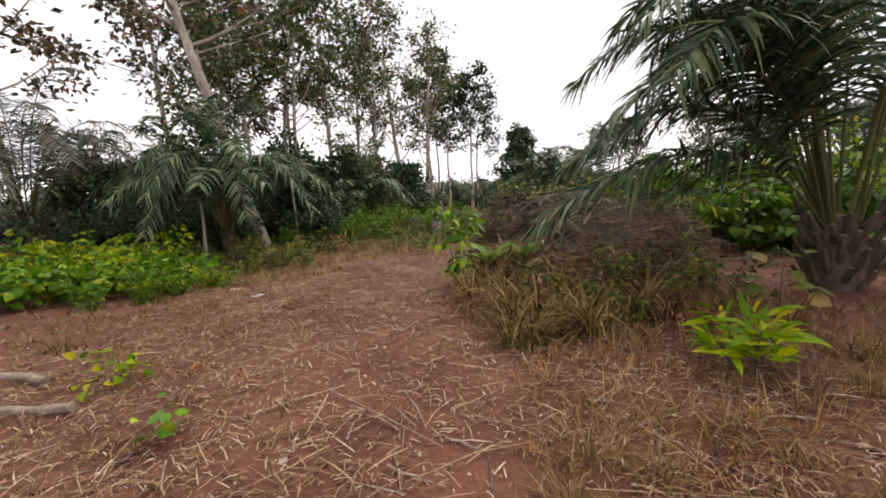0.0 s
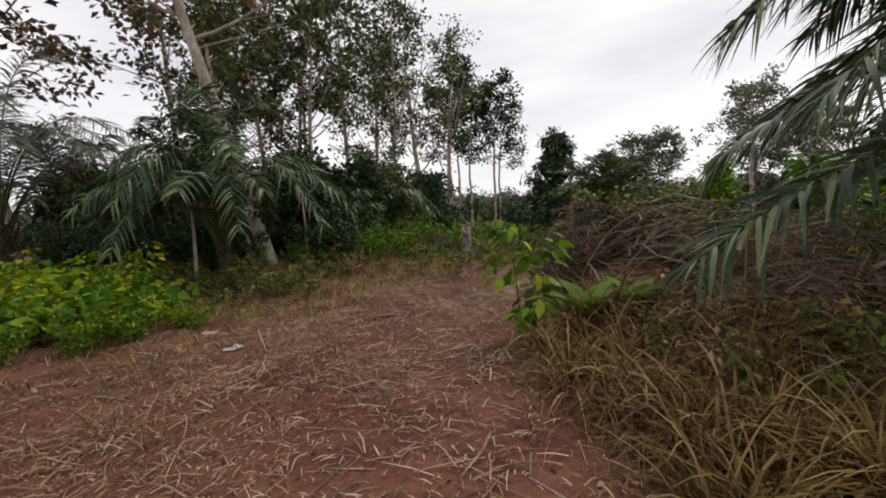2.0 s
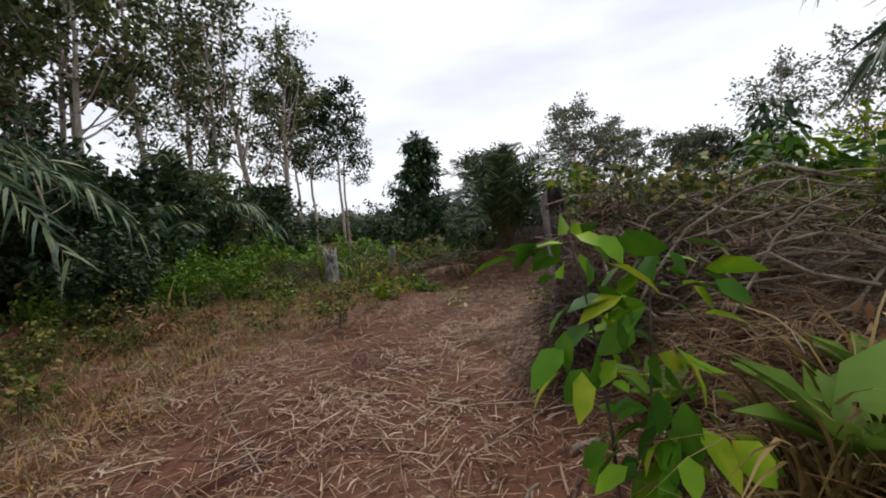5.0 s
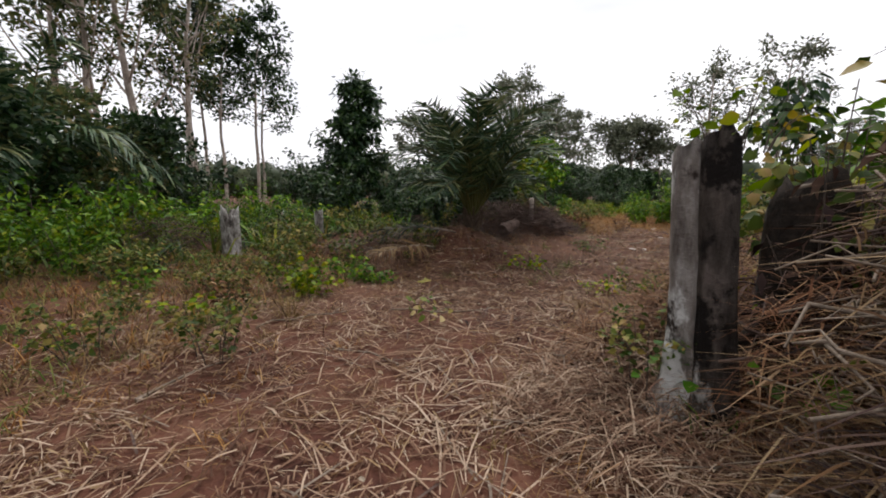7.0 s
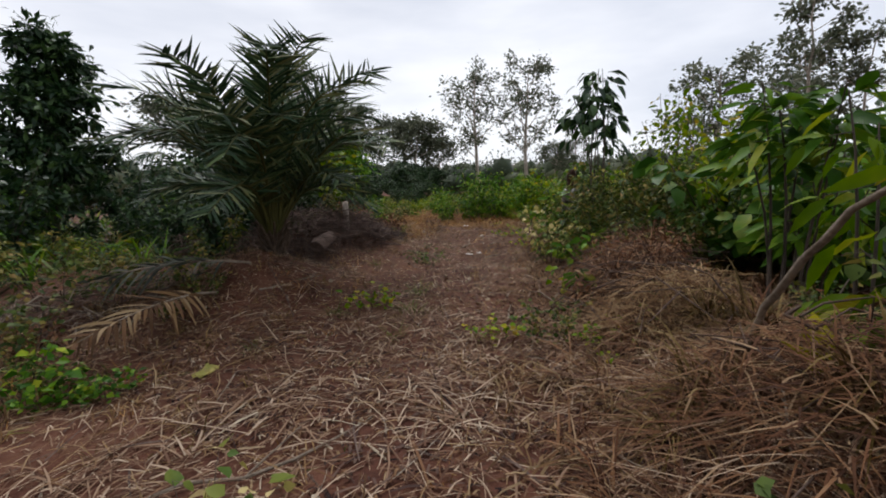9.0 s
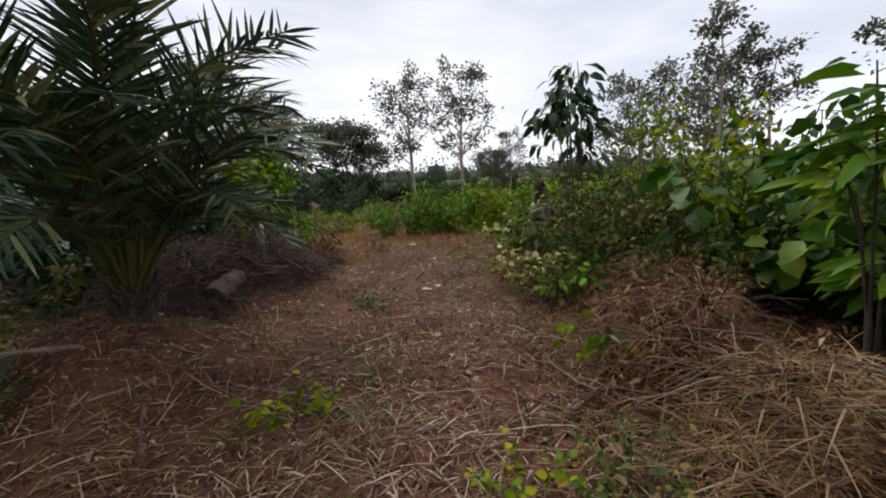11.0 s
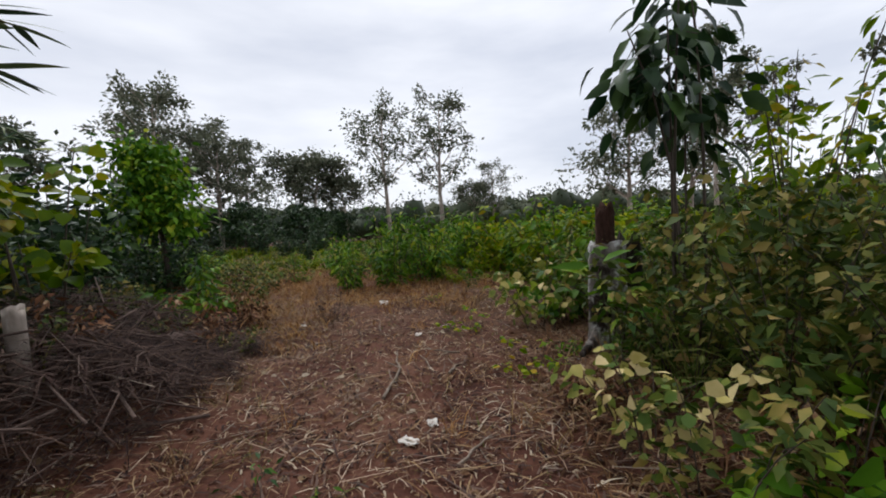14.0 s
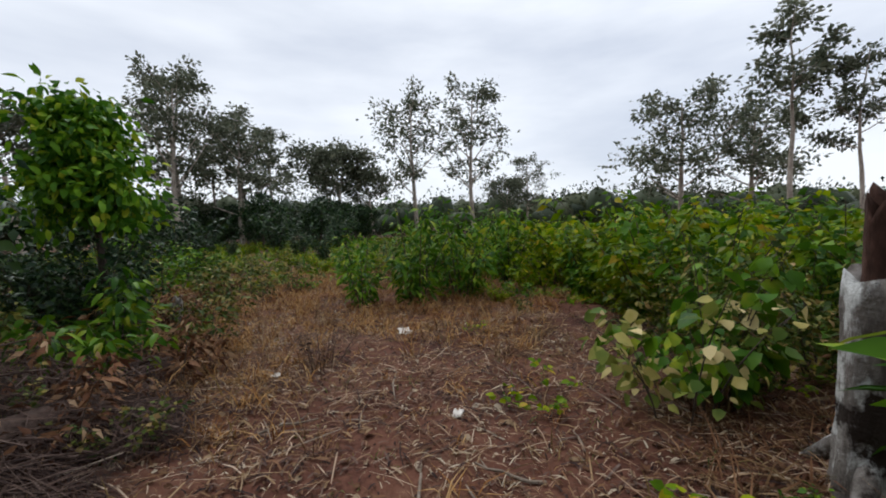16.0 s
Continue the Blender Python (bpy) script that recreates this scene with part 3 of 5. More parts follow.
# ---- trees ----
def tree_parts(ob, h, r0, lean, first, limbs, spread, leaves, leaf_size, bark, leaf_mat, twigs=4, puff=0.45, rise=0.55, sides=8, leaf=TINY, droop=0.0):
    mb, lf = Mesher(), Mesher()
    n = 9
    t = np.linspace(0, 1, n)[:, None]
    wob = np.cumsum(rng.normal(size=(n, 3)) * np.array([0.012, 0.012, 0]) * h, 0)
    pts = t * np.array([lean[0], lean[1], h]) + wob * t + np.array([0, 0, -0.15])
    tube(mb, pts, r0 * (1 - 0.85 * t[:, 0]), sides, 0, 0.04)
    ends = []
    for i in range(limbs):
        u = first + (0.98 - first) * (i + rng.random()) / limbs
        q = u * (n - 1)
        b = pts[int(q)] + (q - int(q)) * (pts[min(int(q) + 1, n - 1)] - pts[int(q)])
        a = i * 2.4 + rng.uniform(-0.5, 0.5)
        L = spread * (1.15 - 0.75 * (u - first) / (1 - first)) * rng.uniform(0.7, 1.15)
        d = np.array([math.cos(a), math.sin(a), 0])
        e = b + d * L + (0, 0, rise * L * rng.uniform(0.6, 1.4))
        c = curve(b, b + d * L * 0.4 + (0, 0, rise * L * 0.25), e, 6)
        rr = max(0.012, r0 * 0.38 * (1 - 0.6 * u))
        tube(mb, c, np.linspace(rr, rr * 0.3, 6), 5)
        for k in range(twigs):
            s = c[rng.integers(2, 6)]
            w = s + (unit(rng.normal(size=3)) * np.array([1, 1, 0.6]) + d * 0.5 + (0, 0, 0.25)) * L * rng.uniform(0.2, 0.5)
            tube(mb, [s, (s + w) / 2 + rng.normal(size=3) * 0.04 * L, w], [rr * 0.35, rr * 0.22, rr * 0.1], 4)
            ends.append(w)
        ends.append(e)
    ends.append(pts[-1])
    ends = np.array(ends)
    per = max(5, int(0.8 * leaves / len(ends)))
    pos, out = [], []
    for e in ends:
        k = int(per * rng.choice([0.15, 0.6, 1.1, 1.9]))
        o = rng.normal(size=(k, 3)) * puff * np.array([1, 1, 0.6]) * rng.uniform(0.35, 0.8)
        pos.append(e + o)
        out.append(o + 0.3 * rng.normal(size=(k, 3)) + (0, 0, -droop))
    pos, out = np.concatenate(pos), np.concatenate(out)
    scatter(lf, leaf, pos, out, leaf_size * rng.uniform(0.7, 1.3, len(pos)), tilt=0.7)
    part("trunk", mb, bark, ob)
    part("crown", lf, leaf_mat, ob)
    return ob


def tree(m, label, name="tree", group="", **k):
    return tree_parts(root(name, m, label, "tree", group), **k)


tree(on(-6.9, 16.0), "tall leaning pale-barked rubber tree with airy crown", group="tall rubber trees",
              h=17, r0=0.27, lean=(-4.6, 0.6), first=0.42, limbs=13, spread=4.2, leaves=3800, leaf_size=0.36, bark=BARK, leaf_mat=RUSTY_LEAF, twigs=6, puff=0.6)
tree(on(-7.3, 16.6), "slender leaning pale-barked rubber tree", group="tall rubber trees",
              h=15, r0=0.15, lean=(-3.6, 0.4), first=0.45, limbs=10, spread=3.2, leaves=3200, leaf_size=0.29, bark=BARK, leaf_mat=TREE_LEAF, twigs=5, puff=0.55)
TALL_1 = tree(on(-11.0, 30.0), "tall thin pale-trunked rubber tree with sparse leaves", group="tall rubber trees",
              h=18, r0=0.2, lean=(0.6, 0), first=0.35, limbs=16, spread=3.0, leaves=3100, leaf_size=0.36, bark=BARK, leaf_mat=TREE_LEAF, twigs=5, puff=0.6, rise=0.9)
TALL_2 = tree(on(-3.4, 41.0), "tall several-stemmed pale tree with open crown", group="tall rubber trees",
              h=20, r0=0.3, lean=(-1.2, 0.5), first=0.25, limbs=15, spread=4.4, leaves=3600, leaf_size=0.34, bark=BARK, leaf_mat=TREE_LEAF, twigs=5, puff=0.7, rise=1.3)
TALL_3 = tree(on(3.6, 46.0), "thin tall tree with dark clumped leaves on top", group="tall rubber trees",
              h=15, r0=0.16, lean=(0.6, 0), first=0.45, limbs=11, spread=2.5, leaves=3000, leaf_size=0.36, bark=BARK, leaf_mat=DARK_LEAF, twigs=5, puff=0.6)
TALL_4 = tree(on(-16.0, 26.0), "tall rubber tree with rusty thinning crown", group="tall rubber trees",
              h=17, r0=0.24, lean=(-0.8, 0), first=0.4, limbs=15, spread=3.8, leaves=3300, leaf_size=0.36, bark=BARK, leaf_mat=RUSTY_LEAF, twigs=5, puff=0.65)
for src, spots in ((TALL_1, ((-9.2, 27, 40, 0.95), (-7.8, 31, 100, 1.0), (-13.5, 31, 200, 1.0), (-5.4, 36, 300, 1.0), (-17.5, 34, 20, 1.1), (-12, 23, 250, 0.85))),
                   (TALL_2, ((-1.2, 43, 130, 0.9), (-9.0, 45, 220, 1.0), (-6.5, 50, 10, 1.0))),
                   (TALL_3, ((1.2, 46, 90, 0.95), (0.2, 52, 180, 1.1), (4.8, 52, 30, 0.95), (-0.9, 50, 75, 1.25))),
                   (TALL_4, ((-12.5, 36, 120, 1.0), (-20, 40, 310, 1.1)))):
    for x, y, rz, s in spots:
        copy_thing(src, on(x, y, rz, s))
UNDER = tree(on(-7.5, 21.0), "dense dark understory tree below the rubber trees", group="understory trees", h=3.9, r0=0.08, lean=(0.2, 0), first=0.1, limbs=20, spread=1.7, leaves=3800, leaf_size=0.24,
             bark=DARK_BARK, leaf_mat=DARK_LEAF, twigs=4, puff=0.42, rise=0.5)
UNDER_2 = tree(on(-4.4, 24.0), "leafy green understory tree below the rubber trees", group="understory trees", h=4.0, r0=0.08, lean=(0.2, 0), first=0.15, limbs=18, spread=1.9, leaves=3400, leaf_size=0.26,
               bark=BARK, leaf_mat=TREE_LEAF, twigs=4, puff=0.42, rise=0.6)
for i in range(26):
    x = -15.5 + 14.0 * (i + rng.random()) / 26
    copy_thing(UNDER if i % 2 else UNDER_2, on(x, rng.uniform(17.5, 25) + 2.5 * (x > -5) + 2 * (x > -3), rng.uniform(0, 360), rng.uniform(0.6, 1.1)))
tree(on(4.1, 22.9), "dark dense narrow evergreen tree", h=5.0, r0=0.1, lean=(0.1, 0), first=0.06, limbs=34, spread=1.0, leaves=9500, leaf_size=0.23, bark=DARK_BARK, leaf_mat=DARK_LEAF,
     twigs=4, puff=0.26, rise=0.6, leaf=SLIM, droop=0.1)
tree(on(9.75, 18.5), "round-headed young tree hung with climbing leaves", name="young_tree", h=3.0, r0=0.06, lean=(-0.1, 0.1), first=0.52, limbs=20, spread=0.42, leaves=7000, leaf_size=0.11, bark=DARK_BARK, leaf_mat=GREEN_LEAF,
     twigs=5, puff=0.26, rise=0.35, leaf=BROAD, droop=0.3)
SLENDER = tree(on(-7.1, 12.2), "slender pale-barked young tree with few leaves", name="young_tree", h=4.2, r0=0.05, lean=(0.1, 0.1), first=0.55, limbs=8, spread=0.7, leaves=700, leaf_size=0.16, bark=BARK, leaf_mat=DARK_LEAF,
               twigs=3, puff=0.3)
copy_thing(SLENDER, on(-5.4, 15.4, 80, 1.0))
# far trees: the haze over their crowns is painted into the leaf colour
OPEN_1 = tree(on(40.6, 23.9), "airy many-stemmed tree at the far wood, leaves greyed for haze", group="far trees", h=12.2, r0=0.24, lean=(0.5, 0.3), first=0.3, limbs=16, spread=2.9, leaves=3900, leaf_size=0.33, bark=BARK, leaf_mat=HAZED_LEAF, twigs=6, puff=0.6, rise=1.1)
OPEN_2 = tree(on(35.2, 34.2), "forked pale tree with dense flat dark crown", group="far trees", h=7.6, r0=0.2, lean=(-0.5, 0.9), first=0.52, limbs=12, spread=2.7, leaves=4200, leaf_size=0.32, bark=BARK, leaf_mat=HAZED_LEAF, twigs=5, puff=0.6, rise=0.5)
OPEN_3 = tree(on(34.9, 3.8), "tall bare-stemmed tree with tufted crown", group="far trees", h=12.3, r0=0.17, lean=(0.3, 0.8), first=0.5, limbs=11, spread=2.3, leaves=2600, leaf_size=0.32, bark=BARK, leaf_mat=HAZED_LEAF, twigs=4, puff=0.5)
OPEN_4 = tree(on(42.0, 8.1), "broad domed airy tree at the far wood, leaves greyed for haze", group="far trees", h=9.8, r0=0.25, lean=(0.4, 0.2), first=0.25, limbs=16, spread=4.2, leaves=4200, leaf_size=0.36, bark=BARK, leaf_mat=HAZED_LEAF, twigs=6, puff=0.65, rise=0.7)
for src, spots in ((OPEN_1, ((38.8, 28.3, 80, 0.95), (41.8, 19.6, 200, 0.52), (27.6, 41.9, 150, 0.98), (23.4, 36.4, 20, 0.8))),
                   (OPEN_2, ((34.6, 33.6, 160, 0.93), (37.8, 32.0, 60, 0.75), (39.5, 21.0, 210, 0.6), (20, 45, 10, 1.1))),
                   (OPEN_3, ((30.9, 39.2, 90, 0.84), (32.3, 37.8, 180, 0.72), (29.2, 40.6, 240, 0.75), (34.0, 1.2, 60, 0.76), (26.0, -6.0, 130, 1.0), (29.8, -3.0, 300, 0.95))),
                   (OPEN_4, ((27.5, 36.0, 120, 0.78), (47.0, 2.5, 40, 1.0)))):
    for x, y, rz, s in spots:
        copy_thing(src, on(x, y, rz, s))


for i in range(26):
    x = 24 + 16 * (i + rng.random()) / 26
    copy_thing(UNDER, on(x, 12.9 + (x - 6.3) * rng.uniform(0.62, 1.5), rng.uniform(0, 360), rng.uniform(0.5, 0.8)))
copy_thing(TALL_4, on(-17.5, 17.5, 60, 0.95))


# ---- far forest ----
def far_forest():
    mb = Mesher()
    u, w = np.meshgrid(np.linspace(0, 2 * np.pi, 9)[:-1], np.linspace(-0.5 * np.pi, 0.5 * np.pi, 6))
    ball = np.stack([np.cos(w) * np.cos(u), np.cos(w) * np.sin(u), np.sin(w)], -1).reshape(-1, 3)
    i, j = np.arange(5)[:, None] * 8, np.arange(8)[None]
    k = (j + 1) % 8
    bf = np.stack([i + j, i + k, i + 8 + k, i + 8 + j], -1).reshape(-1, 4)
    pos, out, size = [], [], []
    for q in range(1250):
        a = rng.uniform(0, 2 * np.pi)
        r = rng.uniform(58, 190) if q % 2 else rng.uniform(56, 78)
        x, y = 3 + r * math.cos(a), 10 + r * math.sin(a)
        top = rng.uniform(4.0, 7.0) * (1.0 + (r - 50) / 150)
        box = np.array([rng.uniform(2.4, 4.2), rng.uniform(2.4, 4.2), top * 0.52])
        c = np.array([x, y, float(height(x, y)) + top * 0.48])
        mb.add(c + ball * box * 0.62 * rng.uniform(0.75, 1.1, (len(ball), 1)), bf)
        n = int(150 * 80 / (r + 20))
        o = unit(rng.normal(size=(n, 3))) * box * rng.uniform(0.5, 0.97, (n, 1))
        pos.append(c + o)
        out.append(o + rng.normal(size=(n, 3)) * 2)
        size.append(np.full(n, 0.24 + r / 260) * rng.uniform(0.6, 1.3, n))
    scatter(mb, TINY, np.concatenate(pos), np.concatenate(out), np.concatenate(size), tilt=0.8)
    tagged(new("far_forest", mb.mesh("far_forest", [FOREST])), "hazy dark green wood closing the horizon", "forest", kind="stuff")


far_forest()


# ---- shrubs and herbs ----
def shrub_parts(ob, h, stems, spread, leaf, size, per_stem, mat, stem_mat=DARK_BARK, low=0.2, droop=0.2, r=0.012, bunch=False, tilt=0.6, short=0.45):
    lf = Mesher()
    for i in range(stems):
        st = Mesher()
        a = i * 2.4 + rng.uniform(-0.6, 0.6)
        d = np.array([math.cos(a), math.sin(a), 0])
        hh, sp = h * rng.uniform(short, 1.12), spread * rng.uniform(0.3, 1.1) * (0 if stems == 1 else 1)
        b = d * 0.04 * min(stems - 1, 3)
        e = b + d * sp + rng.normal(size=3) * 0.05 * h + (0, 0, hh)
        c = curve(b - (0, 0, 0.05), b + d * sp * 0.2 + (0, 0, hh * 0.6), e, 5)
        tube(st, c, np.linspace(r, r * 0.3, 5), 4, caps=False)
        k = int(per_stem * rng.uniform(0.6, 1.2)) + 1
        t = rng.uniform(low, 1.0, k) ** (0.35 if bunch else 0.8)
        q = t * 4
        lo = np.clip(q.astype(int), 0, 3)
        p = c[lo] + (q - lo)[:, None] * (c[lo + 1] - c[lo])
        o = flat_dirs(k) + (0, 0, 1) * rng.uniform(-droop * 2, 0.6 - droop, k)[:, None]
        reach = rng.uniform(0.1, 0.9, k)[:, None] * size * (0.8 if bunch else 1.3)
        n = min(k, 4)
        for u, v in zip(p[:n], (p + o * reach)[:n]):
            tube(st, [u, v], [r * 0.3, r * 0.2], 3, caps=False)
        scatter(lf, leaf, p + o * reach, o + (0, 0, -droop * 0.5) + 0.25 * rng.normal(size=(k, 3)), size * rng.uniform(0.45, 1.2, k), tilt=tilt)
        part("stem", st, stem_mat, ob)
    part("foliage", lf, mat, ob)
    return ob


def shrub(m, label, name="shrub", category="shrub", group="", **k):
    return shrub_parts(root(name, m, label, category, group), **k)


S_BUSH = shrub(on(-3.1, 17.2), "dense bright green leafy bush", name="bush", category="bush", group="green bushes", h=1.3, stems=9, spread=0.75, leaf=PLAIN, size=0.13, per_stem=85, mat=GREEN_LEAF, droop=0.25, tilt=0.8, low=0.03)
S_BUSH2 = shrub(on(-1.9, 17.6), "rounded green bush with drooping leaves", name="bush", category="bush", group="green bushes", h=1.5, stems=10, spread=0.6, leaf=SLIM, size=0.17, per_stem=70, mat=GREEN_LEAF, droop=0.35, tilt=0.9, low=0.03)
S_DARK = shrub(on(2.6, 20.5), "dark green thick bush", name="bush", category="bush", group="dark bushes", h=2.0, stems=12, spread=0.9, leaf=PLAIN, size=0.16, per_stem=130, mat=DARK_LEAF, droop=0.3, tilt=0.8, low=0.03)
S_WEED = shrub(on(0.9, 15.4), "olive green straggly weed", name="weed", category="weed", group="weeds", h=0.7, stems=7, spread=0.4, leaf=PLAIN, size=0.09, per_stem=45, mat=WEED_LEAF, droop=0.25, r=0.006)
S_WEED2 = shrub(on(1.4, 14.6), "low yellowish weed with small leaves", name="weed", category="weed", group="weeds", h=0.45, stems=8, spread=0.35, leaf=ROUND, size=0.065, per_stem=36, mat=WEED_LEAF, droop=0.2, r=0.005)
S_GREEN = shrub(on(1.1, 13.6), "low fresh green herb", name="herb", category="herb", group="green herbs", h=0.38, stems=6, spread=0.25, leaf=ROUND, size=0.09, per_stem=26, mat=GREEN_LEAF, droop=0.15, r=0.005)
S_LIME = shrub(on(-0.85, 12.6), "small yellow-green seedling clump", name="seedling", category="seedling", group="seedlings", h=0.28, stems=5, spread=0.25, leaf=OVAL, size=0.075, per_stem=16, mat=LIME_LEAF, droop=0.1, r=0.004)
S_TALL = shrub(on(7.4, 9.3), "tall shrub with large drooping heart-shaped leaves", group="tall broadleaf shrubs", h=1.9, stems=8, spread=0.9, leaf=OVAL, size=0.25, per_stem=56, mat=SHADE_LEAF, droop=0.5, r=0.018, low=0.25)
S_THICK = shrub(on(7.6, 11.0), "tangled olive weed thicket with fading leaves", name="thicket_plant", category="weed", group="thicket", h=1.35, stems=16, spread=0.7, leaf=PLAIN, size=0.095, per_stem=70, mat=WEED_LEAF, droop=0.35, r=0.006, low=0.05, tilt=0.9)
S_PALE = shrub(on(7.28, 11.8), "vine-covered weed with pale yellowing leaves", name="vine_plant", category="vine", group="thicket", h=0.75, stems=8, spread=0.4, leaf=OVAL, size=0.09, per_stem=26, mat=PALE_LEAF, droop=0.35, r=0.006, tilt=0.9)
S_RUST = shrub(on(-3.2, 12.6), "withered rust-brown weed on dry ground", name="withered_weed", category="weed", group="withered weeds", h=0.6, stems=8, spread=0.4, leaf=SLIM, size=0.12, per_stem=32, mat=RUST_FROND, droop=0.4, r=0.006, tilt=0.9)
S_LUSH = shrub(on(15.2, 14.2), "bright green tangled undergrowth bush", name="bush", category="bush", group="green bushes", h=1.2, stems=13, spread=0.9, leaf=PLAIN, size=0.13, per_stem=95, mat=LIME_LEAF, droop=0.3, tilt=0.9, low=0.05)
S_VINE = shrub(on(-6.6, 7.6), "mass of broad heart-shaped vine leaves", name="vine_mound", category="vine", group="vine mounds", h=1.0, stems=12, spread=0.85, leaf=OVAL, size=0.18, per_stem=34, mat=GREEN_LEAF, droop=0.25, r=0.008, tilt=0.8)


def many(src, spots):
    for x, y, rz, s in spots:
        copy_thing(src, on(x, y, rz, s))


def strew(src, n, area, keep, lo, hi):
    """Copies of src on free ground of an area, where keep(distance to the trail) holds."""
    done = 0
    for _ in range(n * 30):
        if done >= n:
            break
        x, y = rng.uniform(area[0], area[2]), rng.uniform(area[1], area[3])
        d = float(off_trail(np.array(x), np.array(y)))
        if keep(d):
            copy_thing(src, on(x, y, rng.uniform(0, 360), rng.uniform(lo, hi)))
            done += 1


# left vine bank and herbs
many(S_VINE, ((-5.6, 7.9, 40, 0.95), (-7.6, 8.6, 100, 1.1), (-7.4, 6.9, 200, 1.0), (-8.8, 7.8, 260, 1.2), (-5.9, 8.9, 20, 0.85), (-8.4, 10.2, 300, 1.1), (-9.6, 9.4, 70, 1.1)))
many(S_BUSH, ((-4.9, 7.4, 10, 0.5), (-5.2, 6.9, 90, 0.45), (-4.4, 7.9, 50, 0.4), (-5.9, 6.6, 140, 0.45), (-4.6, 16.4, 60, 0.8), (-6.0, 18.6, 120, 1.0), (-0.6, 20.0, 200, 1.0), (0.8, 21.5, 10, 1.1),
               (1.6, 19.0, 80, 0.8), (-2.6, 19.6, 300, 0.9), (6.2, 21.0, 10, 1.0), (7.8, 22.0, 70, 1.1), (-2.4, 15.9, 40, 0.75), (-3.2, 16.0, 140, 0.8), (12.3, 21.5, 60, 0.9), (13.6, 22.3, 0, 0.8)))
many(S_BUSH2, ((13.2, 16.2, 40, 1.15), (13.9, 15.6, 100, 1.15), (12.7, 17.0, 200, 0.75), (14.8, 16.6, 250, 1.0), (15.8, 15.2, 20, 1.1), (-3.9, 18.4, 300, 1.0), (3.2, 21.8, 70, 1.0), (14.6, 18.4, 10, 0.8)))
many(S_DARK, ((-5.4, 20.8, 30, 1.1), (-8.2, 19.6, 90, 1.1), (5.8, 23.0, 160, 1.1), (-11.8, 15.6, 260, 1.0), (3.4, 24.0, 210, 1.2), (-9.6, 22.0, 20, 1.2), (9.0, 23.5, 40, 1.0), (-12.0, 11.0, 130, 1.0), (-0.8, 23.5, 130, 1.2), (15.2, 24.5, 80, 1.0)))
many(S_TALL, ((8.5, 9.2, 50, 1.0), (9.4, 8.6, 120, 1.1), (6.6, 8.3, 200, 0.9), (10.6, 9.2, 260, 1.0), (11.8, 9.6, 20, 0.95), (8.0, 7.6, 300, 1.15), (9.8, 7.4, 80, 1.2), (12.8, 8.6, 10, 1.1), (7.2, 6.6, 170, 0.9), (8.0, 8.5, 90, 1.05)))
many(S_THICK, ((8.2, 11.4, 60, 1.0), (7.1, 10.5, 150, 0.9), (8.6, 10.8, 210, 1.1), (10.4, 12.1, 20, 0.65), (7.9, 10.2, 100, 1.1), (10.6, 11.6, 330, 0.9), (6.2, 10.2, 20, 0.7), (9.6, 10.4, 10, 1.1),
                (11.4, 12.4, 60, 0.8), (7.0, 9.6, 130, 0.9), (8.2, 9.9, 40, 1.1), (9.0, 9.8, 250, 1.1)))
many(S_PALE, ((9.95, 12.65, 50, 1.3),))
many(S_LUSH, ((-5.3, 7.2, 0, 0.45), (-6.2, 8.3, 60, 0.9), (-7.2, 7.7, 130, 1.0), (-8.2, 9.0, 210, 1.1), (-4.7, 8.1, 280, 0.4), (-9.2, 8.2, 300, 1.0), (-6.9, 9.4, 20, 1.0)))
many(S_WEED, ((1.6, 4.9, 20, 0.8), (2.3, 5.2, 90, 0.9), (2.7, 4.7, 150, 0.8), (3.1, 5.6, 210, 0.9), (1.2, 5.6, 300, 0.7), (3.5, 5.0, 40, 0.8), (2.0, 4.3, 10, 0.6)))
many(S_RUST, ((1.3, 5.2, 20, 0.8), (2.0, 5.7, 90, 1.0), (2.9, 6.0, 150, 1.1), (1.5, 6.3, 210, 0.9), (3.8, 6.2, 300, 1.1)))
many(S_BUSH, ((-5.6, 15.2, 20, 0.7), (-1.2, 18.4, 100, 0.9), (-6.6, 14.4, 200, 0.6), (-4.0, 16.9, 10, 0.8)))
many(S_BUSH2, ((-2.6, 18.2, 60, 0.8), (0.2, 18.9, 160, 0.7)))
# green growth past the clearing's end
strew(S_BUSH, 26, (13, 7, 26, 17.5), lambda d: d > 2.6, 0.5, 1.1)
strew(S_BUSH, 16, (13, 18, 28, 32), lambda d: d > 2.6, 0.25, 0.5)
strew(S_BUSH2, 24, (12, 6, 26, 17.5), lambda d: d > 2.8, 0.5, 1.1)
strew(S_LUSH, 18, (12, 18, 26, 32), lambda d: d > 2.6, 0.25, 0.5)
strew(S_DARK, 14, (8.5, 21, 20, 32), lambda d: d > 4, 0.4, 0.7)
strew(S_LUSH, 16, (12.6, 8.5, 19, 13.8), lambda d: d > 2.8, 1.0, 1.5)
strew(S_BUSH, 12, (12.4, 8.0, 18, 13.5), lambda d: d > 2.8, 1.0, 1.4)
strew(S_LUSH, 22, (12, 7, 24, 17), lambda d: d > 2.6, 0.5, 1.05)
strew(S_LUSH, 18, (12, 14.5, 20, 24), lambda d: d > 1.9, 0.3, 0.5)
strew(S_WEED, 24, (12, 14.5, 20, 24), lambda d: d > 1.6, 0.6, 1.2)
strew(S_LUSH, 8, (-10, 15, 13, 22), lambda d: d > 4.5, 0.4, 0.8)
strew(S_DARK, 16, (-18, 20, 28, 40), lambda d: d > 7.0, 0.8, 1.3)
